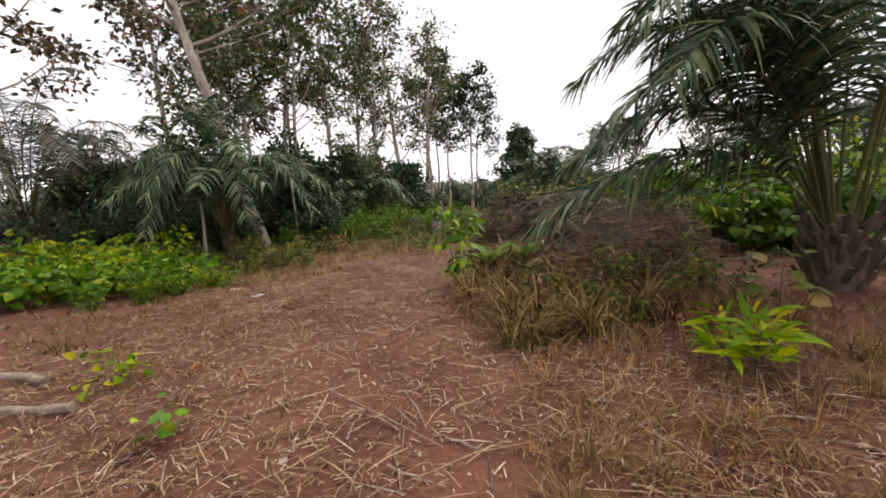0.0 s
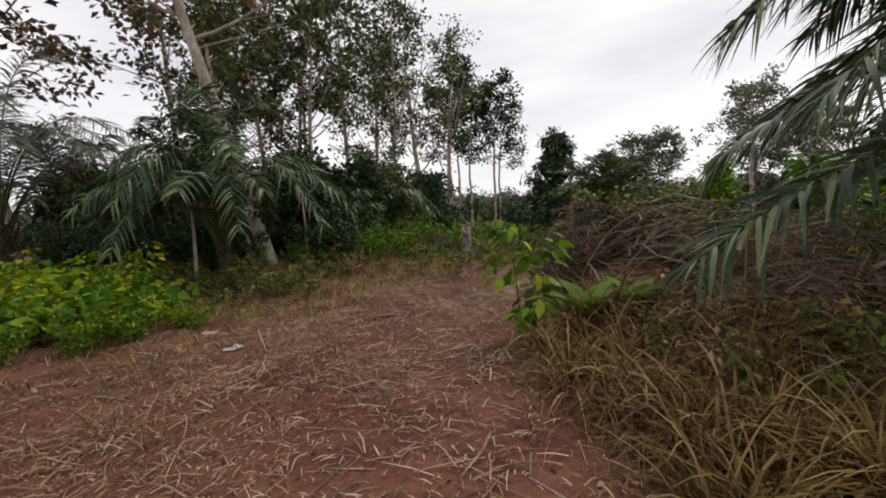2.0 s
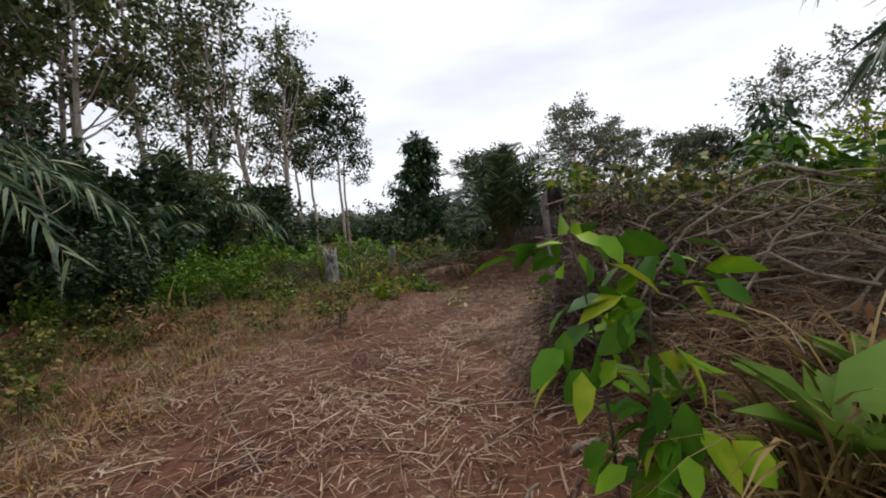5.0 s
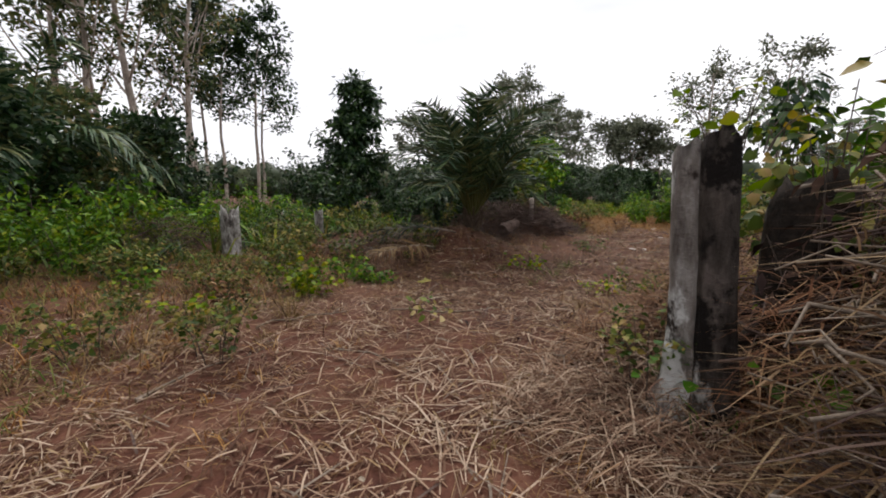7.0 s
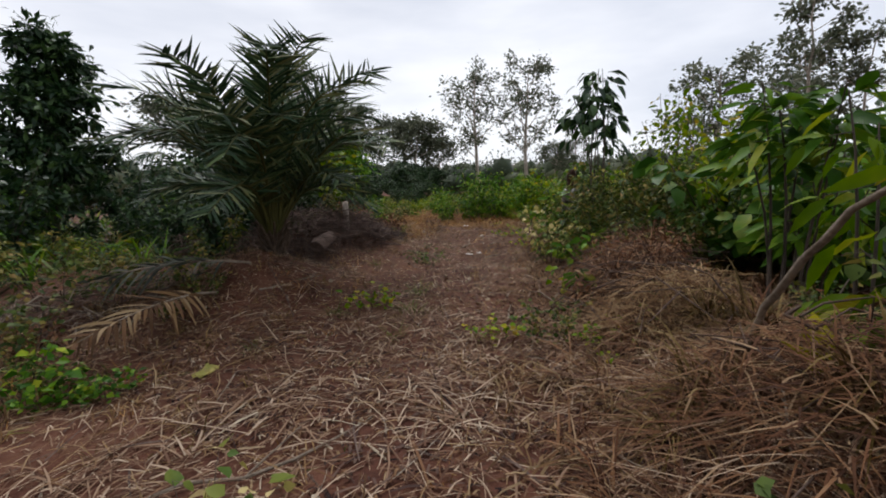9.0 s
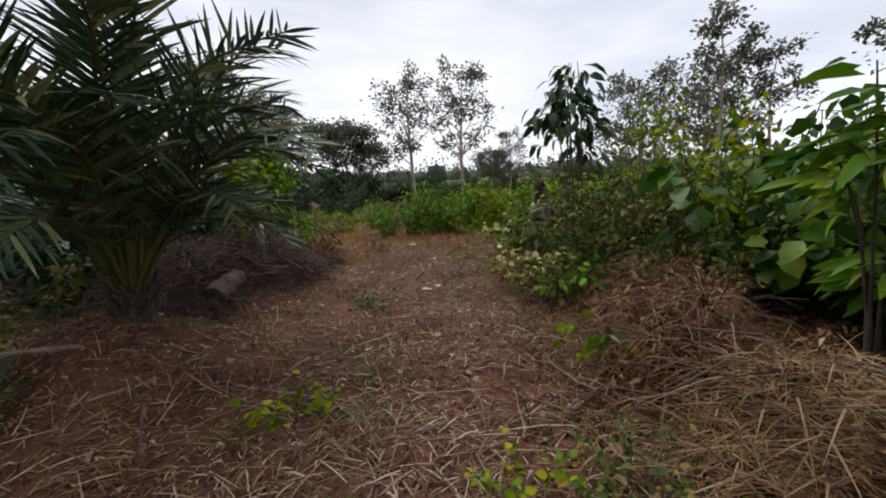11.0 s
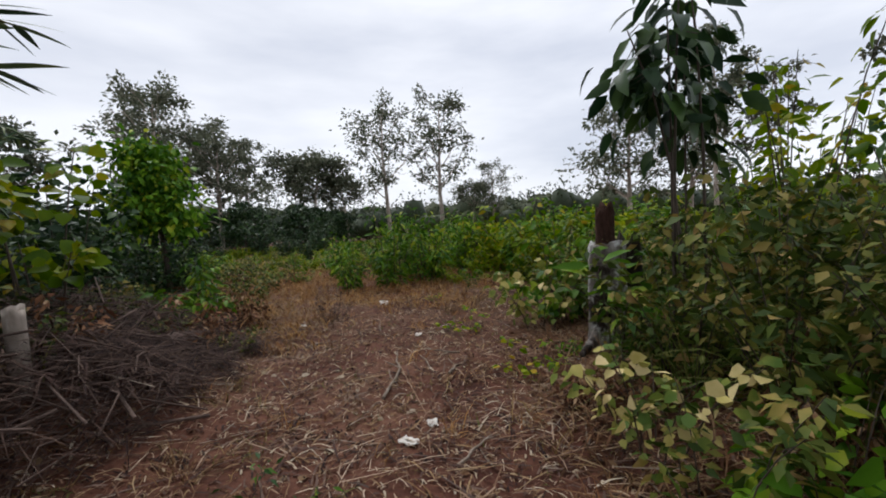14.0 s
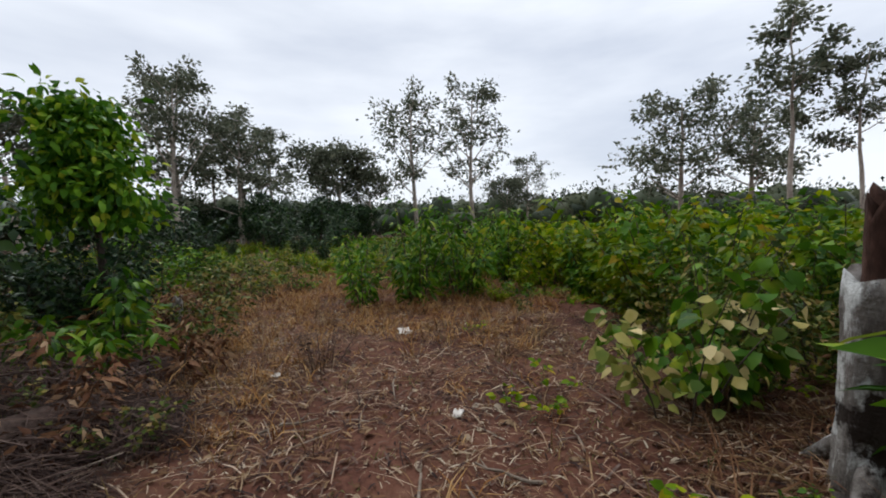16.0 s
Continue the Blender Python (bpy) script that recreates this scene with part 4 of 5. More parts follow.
strew(S_WEED, 16, (-9, 10.5, -4.0, 14), lambda d: d > 3.8, 0.6, 1.0)
strew(S_DARK, 10, (4, 18, 12, 22), lambda d: d > 3.8, 0.35, 0.6)
strew(S_RUST, 8, (-6.5, 9.5, 1.5, 16), lambda d: 2.0 < d < 6, 0.35, 0.6)
strew(S_WEED2, 24, (-7, 8.5, 1.5, 16), lambda d: 2.0 < d < 6, 0.5, 1.1)
strew(S_DARK, 26, (-13, 13.6, -3.6, 18), lambda d: d > 4.4, 0.6, 1.0)
strew(S_DARK, 12, (4.4, 16.7, 8.8, 19.0), lambda d: d > 3.4, 0.6, 0.95)
many(S_DARK, ((9.6, 18.5, 30, 0.6), (9.9, 18.75, 150, 0.7), (9.35, 18.7, 260, 0.5)))
strew(S_RUST, 16, (3, 7.5, 13, 12.5), lambda d: 1.3 < d < 4.5, 0.4, 0.8)
strew(S_RUST, 14, (4, 15, 13, 20), lambda d: 1.8 < d < 4.5, 0.5, 1.0)
strew(S_BUSH, 16, (-12, 15, 14, 26), lambda d: d > 4.6, 0.5, 1.0)
strew(S_WEED, 26, (-6, 9, 2, 19), lambda d: 3.0 < d < 6.5, 0.5, 1.0)
strew(S_WEED, 22, (1, 15, 14, 21), lambda d: 2.0 < d < 6.0, 0.5, 1.1)
strew(S_WEED, 18, (5.5, 7, 14, 12.5), lambda d: 1.4 < d < 5.0, 0.5, 1.0)
strew(S_WEED2, 24, (-5, 8, 14, 20), lambda d: 1.3 < d < 5.0, 0.4, 1.0)
strew(S_GREEN, 20, (-7, 8, 14, 20), lambda d: 1.6 < d < 5.0, 0.4, 1.0)
strew(S_LIME, 14, (-5, 8, 13, 18), lambda d: 0.9 < d < 4.0, 0.4, 0.9)


# single plants along the way
shrub(on(2.3, 2.95), "yellow-green croton-like plant with long leaves", name="leafy_plant", category="plant", h=0.4, stems=8, spread=0.13, leaf=LONG, size=0.2, per_stem=24, mat=LIME_LEAF, droop=-0.1, bunch=True)
shrub(on(8.75, 11.83), "fresh green long-leaved plant before the stump", name="leafy_plant", category="plant", h=0.95, stems=6, spread=0.18, leaf=LONG, size=0.27, per_stem=16, mat=GREEN_LEAF, droop=0.0, bunch=True)
shrub(on(3.7, 4.4), "single-stemmed sapling with broad dull leaves", name="sapling", category="sapling", h=0.85, stems=1, spread=0, leaf=OVAL, size=0.26, per_stem=14, mat=WEED_LEAF, droop=0.3, r=0.012)
shrub(on(-1.95, 2.5), "small bright green broad-leaved seedling", name="seedling", category="seedling", h=0.22, stems=3, spread=0.12, leaf=OVAL, size=0.13, per_stem=4, mat=GREEN_LEAF, droop=0.1, r=0.004, bunch=True)
shrub(on(-3.0, 3.4), "yellowish green low herb clump", name="herb", category="herb", h=0.3, stems=6, spread=0.15, leaf=OVAL, size=0.09, per_stem=12, mat=LIME_LEAF, droop=0.15, r=0.004)
shrub(on(0.22, 6.75), "upright sapling with drooping green leaves", name="sapling", category="sapling", h=1.25, stems=3, spread=0.1, leaf=BROAD, size=0.2, per_stem=56, mat=GREEN_LEAF, droop=0.4, r=0.011, low=0.3)
shrub(on(0.40, 12.9), "fresh green low bush of small leaves", name="small_bush", category="bush", h=0.42, stems=8, spread=0.25, leaf=OVAL, size=0.085, per_stem=30, mat=LIME_LEAF, droop=0.15, r=0.005)
shrub(on(1.15, 11.35), "yellowing seedling with ragged leaves", name="seedling", category="seedling", h=0.3, stems=4, spread=0.15, leaf=OVAL, size=0.09, per_stem=9, mat=PALE_LEAF, droop=0.2, r=0.004)
shrub(on(8.75, 11.3), "tall sapling with whorls of hanging dark broad leaves", name="sapling", category="sapling", h=2.95, stems=6, spread=0.2, leaf=broad_leaf(0.46, 0.4, 0.14), size=0.28, per_stem=44, mat=DARK_LEAF, droop=0.5, r=0.018, low=0.62, tilt=0.5, short=0.66)
shrub(on(5.5, 8.9), "leafy shrub with long bright green leaves", name="tall_shrub", category="shrub", h=2.05, stems=7, spread=0.55, leaf=LONG, size=0.34, per_stem=44, mat=GREEN_LEAF, droop=0.2, r=0.018, low=0.35, bunch=True)
shrub(on(6.1, 8.6), "leafy shrub with long bright green leaves", name="tall_shrub", category="shrub", h=1.7, stems=6, spread=0.5, leaf=LONG, size=0.32, per_stem=40, mat=GREEN_LEAF, droop=0.25, r=0.016, low=0.3, bunch=True)
S_PALETALL = shrub(on(9.55, 10.15), "tall light green shrub with airy leaves", name="tall_shrub", category="shrub", group="tall light shrubs", h=2.75, stems=9, spread=0.75, leaf=BROAD, size=0.16, per_stem=30, mat=LIME_LEAF, droop=0.45, r=0.012, low=0.3, tilt=0.9)
many(S_PALETALL, ((8.9, 9.5, 60, 0.9), (10.4, 10.0, 140, 1.0), (11.0, 9.4, 230, 1.0), (7.7, 9.3, 300, 0.8)))
shrub(on(8.85, 17.0), "bright green compound-leaved bush", name="green_bush", category="bush", h=0.8, stems=10, spread=0.5, leaf=LANCE, size=0.14, per_stem=70, mat=GREEN_LEAF, droop=0.3, r=0.007)
shrub(on(9.95, 15.65), "small dead twiggy bush with withered leaves", name="dead_bush", category="bush", h=0.55, stems=14, spread=0.3, leaf=SLIM, size=0.05, per_stem=9, mat=DARK_BRUSH, stem_mat=LOG_WOOD, droop=0.1, r=0.005)
shrub(on(6.9, 16.3), "lime green young tree top beside a cut stem", name="young_shrub", category="shrub", h=1.5, stems=5, spread=0.5, leaf=OVAL, size=0.14, per_stem=50, mat=LIME_LEAF, droop=0.35, r=0.012, low=0.55)
shrub(on(3.05, 8.95), "tall yellow-green pointed leaf plant", name="leafy_plant", category="plant", h=1.2, stems=5, spread=0.35, leaf=LONG, size=0.22, per_stem=16, mat=LIME_LEAF, droop=0.5, r=0.012)
shrub(on(4.98, 10.7), "thin seedling with three hanging leaves", name="seedling", category="seedling", h=0.6, stems=2, spread=0.12, leaf=OVAL, size=0.18, per_stem=5, mat=GREEN_LEAF, droop=0.55, r=0.005, bunch=True)
shrub(on(5.2, 10.9), "small lime seedling on the dry grass", name="seedling", category="seedling", h=0.4, stems=3, spread=0.12, leaf=OVAL, size=0.13, per_stem=7, mat=LIME_LEAF, droop=0.3, r=0.004)
shrub(on(6.1, 13.55), "feathery blue-green low plant beside the trail", name="fern", category="fern", h=0.32, stems=9, spread=0.32, leaf=SLIM, size=0.06, per_stem=34, mat=SHADE_LEAF, droop=0.15, r=0.004)
shrub(on(3.7, 12.7), "fresh green weedy clump beside the trail", name="herb", category="herb", h=0.3, stems=6, spread=0.2, leaf=OVAL, size=0.07, per_stem=20, mat=LIME_LEAF, droop=0.1, r=0.004)
shrub(on(6.9, 11.15), "dark green leafy herb at the thicket foot", name="herb", category="herb", h=0.6, stems=7, spread=0.25, leaf=BROAD, size=0.15, per_stem=16, mat=GREEN_LEAF, droop=0.3, r=0.006)
shrub(on(10.15, 12.45), "green heart-leaved vine heap beside a stump", name="vine", category="vine", h=1.1, stems=11, spread=0.4, leaf=OVAL, size=0.14, per_stem=24, mat=GREEN_LEAF, droop=0.5, r=0.006)


def rosette(m, label, n, size, mat):
    """A plant whose long leaves rise from one point."""
    ob = root("rosette_plant", m, label, "plant")
    for i in range(n):
        a = i * 2.4
        lf = Mesher()
        u = 1.9 - 1.3 * i / n
        d = np.array([[math.cos(a), math.sin(a), u + 0.3]])
        scatter(lf, broad_leaf(0.34, 0.3, 0.3, (0.8, 1.05)), [(0, 0, 0)], d, size * rng.uniform(0.75, 1.1), tilt=0.05)
        part("leaf", lf, mat, ob)
    return ob


rosette(on(2.63, 9.25), "upright yellowing leaf on a short stalk", 2, 0.36, YELLOW)
rosette(on(0.72, 6.25, sink=-0.06), "rosette of broad upright green leaves", 10, 0.47, ROSETTE)
rosette(on(1.22, 6.35, sink=-0.04), "rosette of broad upright green leaves", 9, 0.43, ROSETTE)
rosette(on(0.75, 7.1), "rosette of broad upright green leaves", 8, 0.38, ROSETTE)


# ---- grass ----
def tuft(m, label, n, length, width, mat, lift=0.9, group="grass tufts", spread=0.12, bend=0.5):
    ob = root("grass_tuft", m, label, "grass tuft", group)
    mb = Mesher()
    d = flat_dirs(n)
    b = d * rng.uniform(0, spread, (n, 1)) - (0, 0, 0.02)
    blades(mb, b, d + 0.7 * rng.normal(size=(n, 3)) * np.array([1, 1, 0]), length * rng.uniform(0.35, 1.2, n), width * rng.uniform(0.5, 1.2, n), lift * rng.uniform(0.3, 1.25, n), bend * rng.uniform(0.5, 1.6, n), 5)
    part("clump", mb, mat, ob)
    return ob


T_LEMON = [tuft(on(0.75, 4.5), "arching olive-brown grass tuft", 130, 0.85, 0.021, OLIVE_GRASS, lift=1.05, bend=0.72, spread=0.16), tuft(on(1.3, 4.9), "arching half-dry grass tuft", 130, 0.8, 0.02, OLIVE_GRASS, lift=1.0, bend=0.78, spread=0.16),
           tuft(on(0.3, 5.3), "bent dry brown grass tuft", 120, 0.75, 0.016, RUST_FROND, lift=0.95, bend=0.75, spread=0.16)]
T_FINE = [tuft(on(0.75, 2.1), "fine yellow-green grass tuft", 150, 0.42, 0.006, OLIVE_GRASS, bend=0.3, spread=0.16), tuft(on(3.9, 12.3), "fine green grass tuft", 100, 0.36, 0.006, GREEN_GRASS, bend=0.3)]
T_DRY = tuft(on(-1.95, 6.55), "small dry straw-coloured tuft", 70, 0.28, 0.006, DRY_GRASS, bend=0.3, spread=0.1)
tuft(on(-2.5, 3.7), "tiny withered orange plant", 26, 0.16, 0.016, BLOOM, bend=0.3, spread=0.05)
for i in range(84):
    a, b = rng.random(), rng.random()
    x, y = 0.55 + 2.8 * b ** 1.6 + 0.2 * rng.normal(), 3.9 + 2.5 * a + 0.15 * rng.normal()
    if off_trail(np.array(x), np.array(y)) > 1.0:
        copy_thing(T_LEMON[i % 3], on(x, y, rng.uniform(0, 360), rng.uniform(0.65, 1.1)))
for i in range(70):
    a, b = rng.random(), rng.random()
    x, y = 1.6 + 8.5 * a, 9.9 + 2.0 * a - 1.5 * b
    if off_trail(np.array(x), np.array(y)) > 0.9:
        copy_thing(T_LEMON[2 if i % 5 else 0], on(x, y, rng.uniform(0, 360), rng.uniform(0.4, 0.8)))
T_REED = tuft(on(8.2, 10.9), "tall green-brown reedy grass", 60, 1.35, 0.018, GREEN_GRASS, lift=1.0, bend=0.55, spread=0.18)
many(T_REED, ((8.6, 11.2, 40, 0.95), (8.0, 11.45, 100, 0.8), (8.9, 10.9, 200, 1.1), (7.6, 10.7, 280, 0.9), (8.5, 10.4, 30, 1.2), (9.2, 11.1, 160, 1.0), (7.9, 11.0, 70, 1.0), (8.3, 11.6, 320, 0.8), (7.3, 10.9, 190, 0.8)))
many(T_FINE[0], ((1.0, 1.9, 50, 0.8), (1.25, 2.4, 90, 0.7), (0.5, 1.75, 200, 0.7), (1.7, 2.2, 10, 0.6), (2.9, 2.6, 100, 1.0), (3.4, 3.2, 40, 1.1), (2.7, 3.5, 70, 0.9), (4.2, 3.6, 0, 1.1)))
many(T_FINE[1], ((4.5, 12.6, 90, 0.9), (3.4, 12.9, 10, 0.8), (3.2, 12.0, 200, 0.6), (5.6, 14.2, 40, 0.7), (2.4, 12.9, 20, 0.6)))
many(T_DRY, ((-1.0, 8.9, 30, 1.0), (-2.0, 6.7, 60, 0.9), (-1.1, 6.0, 90, 0.8), (-1.5, 3.75, 10, 0.6), (9.95, 15.75, 20, 1.4), (10.1, 15.85, 120, 1.3), (8.8, 14.8, 0, 0.9), (6.1, 13.6, 50, 1.1), (-2.15, 3.8, 10, 0.7)))
strew(T_DRY, 90, (-7, 1, 14, 20), lambda d: 0.9 < d < 4.5, 0.6, 1.5)
strew(T_FINE[0], 36, (-7, 0, 14, 20), lambda d: 1.5 < d < 5.0, 0.5, 1.0)


def field(n, area, weight):
    x, y = rng.uniform(area[0], area[2], n), rng.uniform(area[1], area[3], n)
    d = off_trail(x, y)
    keep = rng.random(n) < weight(x, y, d)
    x, y, d = x[keep], y[keep], d[keep]
    return np.stack([x, y, height(x, y)], -1), d


def patchy(x, y, s=1.0, o=0.0):
    return 0.5 + 0.5 * np.sin(1.9 * s * x + 1.3 * np.sin(1.1 * s * y + o) + o) * np.sin(1.7 * s * y + 1.5 * np.sin(0.9 * s * x + 2 * o))


def stubble(name, n, area, weight, each, length, width, mats, label, lift=0.8, bend=0.4, segs=3):
    p, d = field(n, area, weight)
    k = len(p)
    b = np.repeat(p, each, 0) + np.concatenate([rng.normal(size=(k * each, 2)) * 0.05, np.full((k * each, 1), -0.01)], 1)
    mb = Mesher()
    q = np.repeat(rng.integers(0, len(mats), k), each)
    a = flat_dirs(k * each)
    L = np.repeat(rng.uniform(0.5, 1.3, k), each) * length * rng.uniform(0.5, 1.2, k * each)
    for i in range(len(mats)):
        s = q == i
        blades(mb, b[s], a[s], L[s], width * rng.uniform(0.6, 1.4, s.sum()), lift * rng.uniform(0.4, 1.2, s.sum()), bend * rng.uniform(0.3, 1.6, s.sum()), segs, i)
    tagged(new(name, mb.mesh(name, mats)), label, "grass", kind="stuff")


stubble("dry_grass", 15000, (-7, -1, 15, 21), lambda x, y, d: np.where(d < 4.5, np.clip((d - 0.55) / 1.3, 0, 1), 0.35) * (0.35 + 0.65 * patchy(x, y)), 12, 0.2, 0.008,
        [DRY_GRASS, DRY_GRASS, OLIVE_GRASS, RUST_FROND], "short dry brown and straw-coloured grass", bend=0.5, segs=2)
stubble("weedy_grass", 5200, (-11, 0, 17, 24), lambda x, y, d: np.clip((d - 1.9) / 1.5, 0, 1) * patchy(x, y, 0.8, 2.0), 10, 0.34, 0.009,
        [OLIVE_GRASS, GREEN_GRASS, DRY_GRASS], "knee-high olive and green weedy grass")
stubble("rust_grass", 2600, (1.5, 7.5, 12.5, 12.6), lambda x, y, d: np.clip((d - 0.9) / 0.6, 0, 1), 12, 0.45, 0.011, [RUST_FROND, DRY_GRASS, RUST_FROND], "collapsed rust-brown dead grass", lift=0.6, bend=0.6, segs=3)
stubble("tawny_grass", 5200, (8.5, 13.8, 17, 21.5), lambda x, y, d: np.clip((d + 3.5 * (x > 11) - 0.6) / 1.2, 0.08, 1) * (0.4 + 0.6 * patchy(x, y, 1.3, 1.0)), 12, 0.3, 0.010, [TAWNY, TAWNY, DRY_GRASS], "tawny dry grass at the clearing's end", segs=2)
stubble("trail_grass", 3000, (-5, 1, 11, 18), lambda x, y, d: np.where((d > 0.5) & (d < 2.8), patchy(x, y, 1.7, 0.4) ** 2, 0), 14, 0.22, 0.007, [TAWNY, DRY_GRASS, OLIVE_GRASS], "thin tawny grass along the trail", segs=2, lift=0.95)


stubble("green_undergrowth", 12000, (11, 6, 48, 46), lambda x, y, d: np.where(d > 3.0, 0.75, 0), 9, 0.5, 0.07, [GREEN_LEAF, LIME_LEAF, LIME_LEAF], "tangled green undergrowth past the clearing", segs=2, lift=0.8, bend=0.6)
stubble("wood_undergrowth", 4200, (-18, 15, 11, 32), lambda x, y, d: np.where(d > 4.8, 0.75, 0), 8, 0.8, 0.045, [DARK_LEAF, WEED_LEAF, GREEN_LEAF], "dark green undergrowth at the wood's edge", segs=2, lift=0.8, bend=0.35)


stubble("start_grass", 700, (0.4, 0.9, 6, 4.6), lambda x, y, d: np.clip((d - 0.5) / 0.8, 0, 1) * (0.25 + 0.75 * patchy(x, y, 1.4, 0.3)), 12, 0.3, 0.006, [TAWNY, OLIVE_GRASS, OLIVE_GRASS], "fine tawny grass on red earth", segs=3, lift=0.9, bend=0.35)
stubble("grass_wisps", 2600, (1.5, 9.5, 12, 16.5), lambda x, y, d: np.where(d < 2.2, 0.25 + 0.75 * patchy(x, y, 2.3, 1.2) ** 2, 0), 9, 0.13, 0.006, [TAWNY, OLIVE_GRASS, GREEN_GRASS, RUST_FROND], "thin wisps of withered and green grass", segs=2, lift=0.8, bend=0.5)
stubble("bank_grass", 5200, (-8, 8, 1.5, 17), lambda x, y, d: np.where((d > 1.8) & (d < 6.5), 0.3 + 0.7 * patchy(x, y, 1.5, 0.9), 0), 10, 0.3, 0.009, [DRY_GRASS, OLIVE_GRASS, TAWNY, GREEN_GRASS], "olive and straw-coloured grass on the bank", segs=2, lift=0.9, bend=0.45)


# ---- litter on the ground ----
def litter(name, n, area, weight, length, width, mats, label, lift=0.03):
    p, d = field(n, area, weight)
    k = len(p)
    a = flat_dirs(k)
    L = length * rng.lognormal(0, 0.65, k)
    c = p + (0, 0, 0.006) + rng.uniform(0, lift, (k, 1)) * np.array([0, 0, 1])
    e1, e2 = c - a * L[:, None] / 2, c + a * L[:, None] / 2
    perp = np.stack([-a[:, 1], a[:, 0], np.zeros(k)], -1)
    mid = c + perp * (L * rng.normal(0, 0.025, k))[:, None] + (0, 0, 0.006)
    e1[:, 2] = np.maximum(e1[:, 2], height(e1[:, 0], e1[:, 1]) + 0.006)
    e2[:, 2] = np.maximum(e2[:, 2], height(e2[:, 0], e2[:, 1]) + 0.006)
    w = (width * rng.uniform(0.5, 1.5, k))[:, None] / 2
    h = np.array([0, 0, 1.0]) * w * 0.9
    v = np.stack([e1 - perp * w, e1 + perp * w, mid - perp * w + h, mid + perp * w + h * 0.4, e2 - perp * w * 0.6, e2 + perp * w * 0.6], 1)
    f = np.array([(0, 1, 3, 2), (2, 3, 5, 4)])
    mb = Mesher()
    q = rng.integers(0, len(mats), k)
    for i in range(len(mats)):
        s = q == i
        mb.add(v[s].reshape(-1, 3), (f[None] + (np.arange(s.sum()) * 6)[:, None, None]).reshape(-1, 4), i)
    tagged(new(name, mb.mesh(name, mats, False)), label, "litter", kind="stuff")


litter("straw_litter", 210000, (-6, -1, 13, 19), lambda x, y, d: np.where(d < 3.6, 0.10 + 0.8 * patchy(x, y, 1.1, 0.7) * patchy(x, y, 3.1, 1.7) + 0.15 * (y > 7.5) * (x < 4) + 0.15 * (d > 1.2), 0.06) * np.where(x > 4, 0.6, 1.0), 0.115, 0.0065, [STRAW, STRAW, DRY_GRASS], "scattered pale straw and chopped stems")
litter("fine_chaff", 230000, (-5, 0, 12, 18), lambda x, y, d: np.where(d < 2.6, 0.15 + 0.7 * patchy(x, y, 1.6, 1.9), 0.05), 0.045, 0.005, [STRAW, DEAD_LEAF], "fine chaff and broken straw")
litter("coarse_straw", 24000, (-3, 5.5, 4.5, 12.5), lambda x, y, d: np.where(d < 2.4, 0.1 + 0.7 * patchy(x, y, 2.3, 0.2) ** 2, 0.08), 0.17, 0.0085, [STRAW], "coarse matted pale straw", 0.035)
litter("twig_litter", 3600, (-6, 0, 13, 19), lambda x, y, d: np.where(d < 4, 0.8, 0.3), 0.3, 0.010, [DRY_WOOD, LOG_WOOD], "thin dry twigs lying about", 0.02)
litter("dark_litter", 60000, (1.5, 9.0, 13, 18), lambda x, y, d: np.where(d < 3.2, 0.25 + 0.7 * patchy(x, y, 2.1, 2.4), 0.2), 0.055, 0.011, [DARK_BRUSH, DARK_BRUSH, DEAD_LEAF], "dark rotting leaf and twig litter", 0.015)
lm = Mesher()
lp, _ = field(17000, (-7, -1, 14, 20), lambda x, y, d: np.where(d < 4.5, 0.75 * patchy(x, y, 0.9, 3.3) + 0.15 + 0.3 * (x > 4), 0.3))
scatter(lm, BROAD, lp + (0, 0, 0.015), flat_dirs(len(lp)) + 0.15 * rng.normal(size=(len(lp), 3)), rng.uniform(0.02, 0.085, len(lp)) * np.where(lp[:, 0] > 2, 1.15, 0.8), tilt=0.45)
tagged(new("fallen_leaves", lm.mesh("fallen_leaves", [DEAD_LEAF])), "curled brown fallen leaves", "leaves", kind="stuff")


# ---- stumps, logs, sticks ----
def lathe_wood(mb, h, r, sides, mat=0, flare=1.5, ragged=0.05, rings=14):
    ang = np.linspace(0, 2 * np.pi, sides, endpoint=False)
    flute = 1 + 0.09 * np.sin(3 * ang + 1) + 0.05 * np.sin(7 * ang) + 0.03 * rng.normal(size=sides)
    top = h + ragged * (np.sin(2 * ang + 0.5) + 0.6 * np.sin(5 * ang + 1) + 0.25 * rng.normal(size=sides))
    v = []
    for i in range(rings):
        s = i / (rings - 1)
        rr = r * (1 + (flare - 1) * math.exp(-s * 7)) * flute * (1 + 0.02 * rng.normal(size=sides))
        v.append(np.stack([np.cos(ang) * rr, np.sin(ang) * rr, -0.1 + s * (top + 0.1)], -1))
    rim = v[-1]
    inner = rim * np.array([0.72, 0.72, 1]) - (0, 0, 0.05)
    v += [inner, rim * np.array([0.3, 0.3, 1]) - (0, 0, 0.09)]
    n = len(v)
    i, j = np.arange(n - 1)[:, None] * sides, np.arange(sides)[None]
    k = (j + 1) % sides
    mb.add(np.concatenate(v), np.stack([i + j, i + k, i + sides + k, i + sides + j], -1).reshape(-1, 4), mat)
    c = np.concatenate([v[-1], v[-1].mean(0)[None]])
    mb.add(c, np.stack([np.arange(sides), (np.arange(sides) + 1) % sides, np.full(sides, sides)], -1), mat)


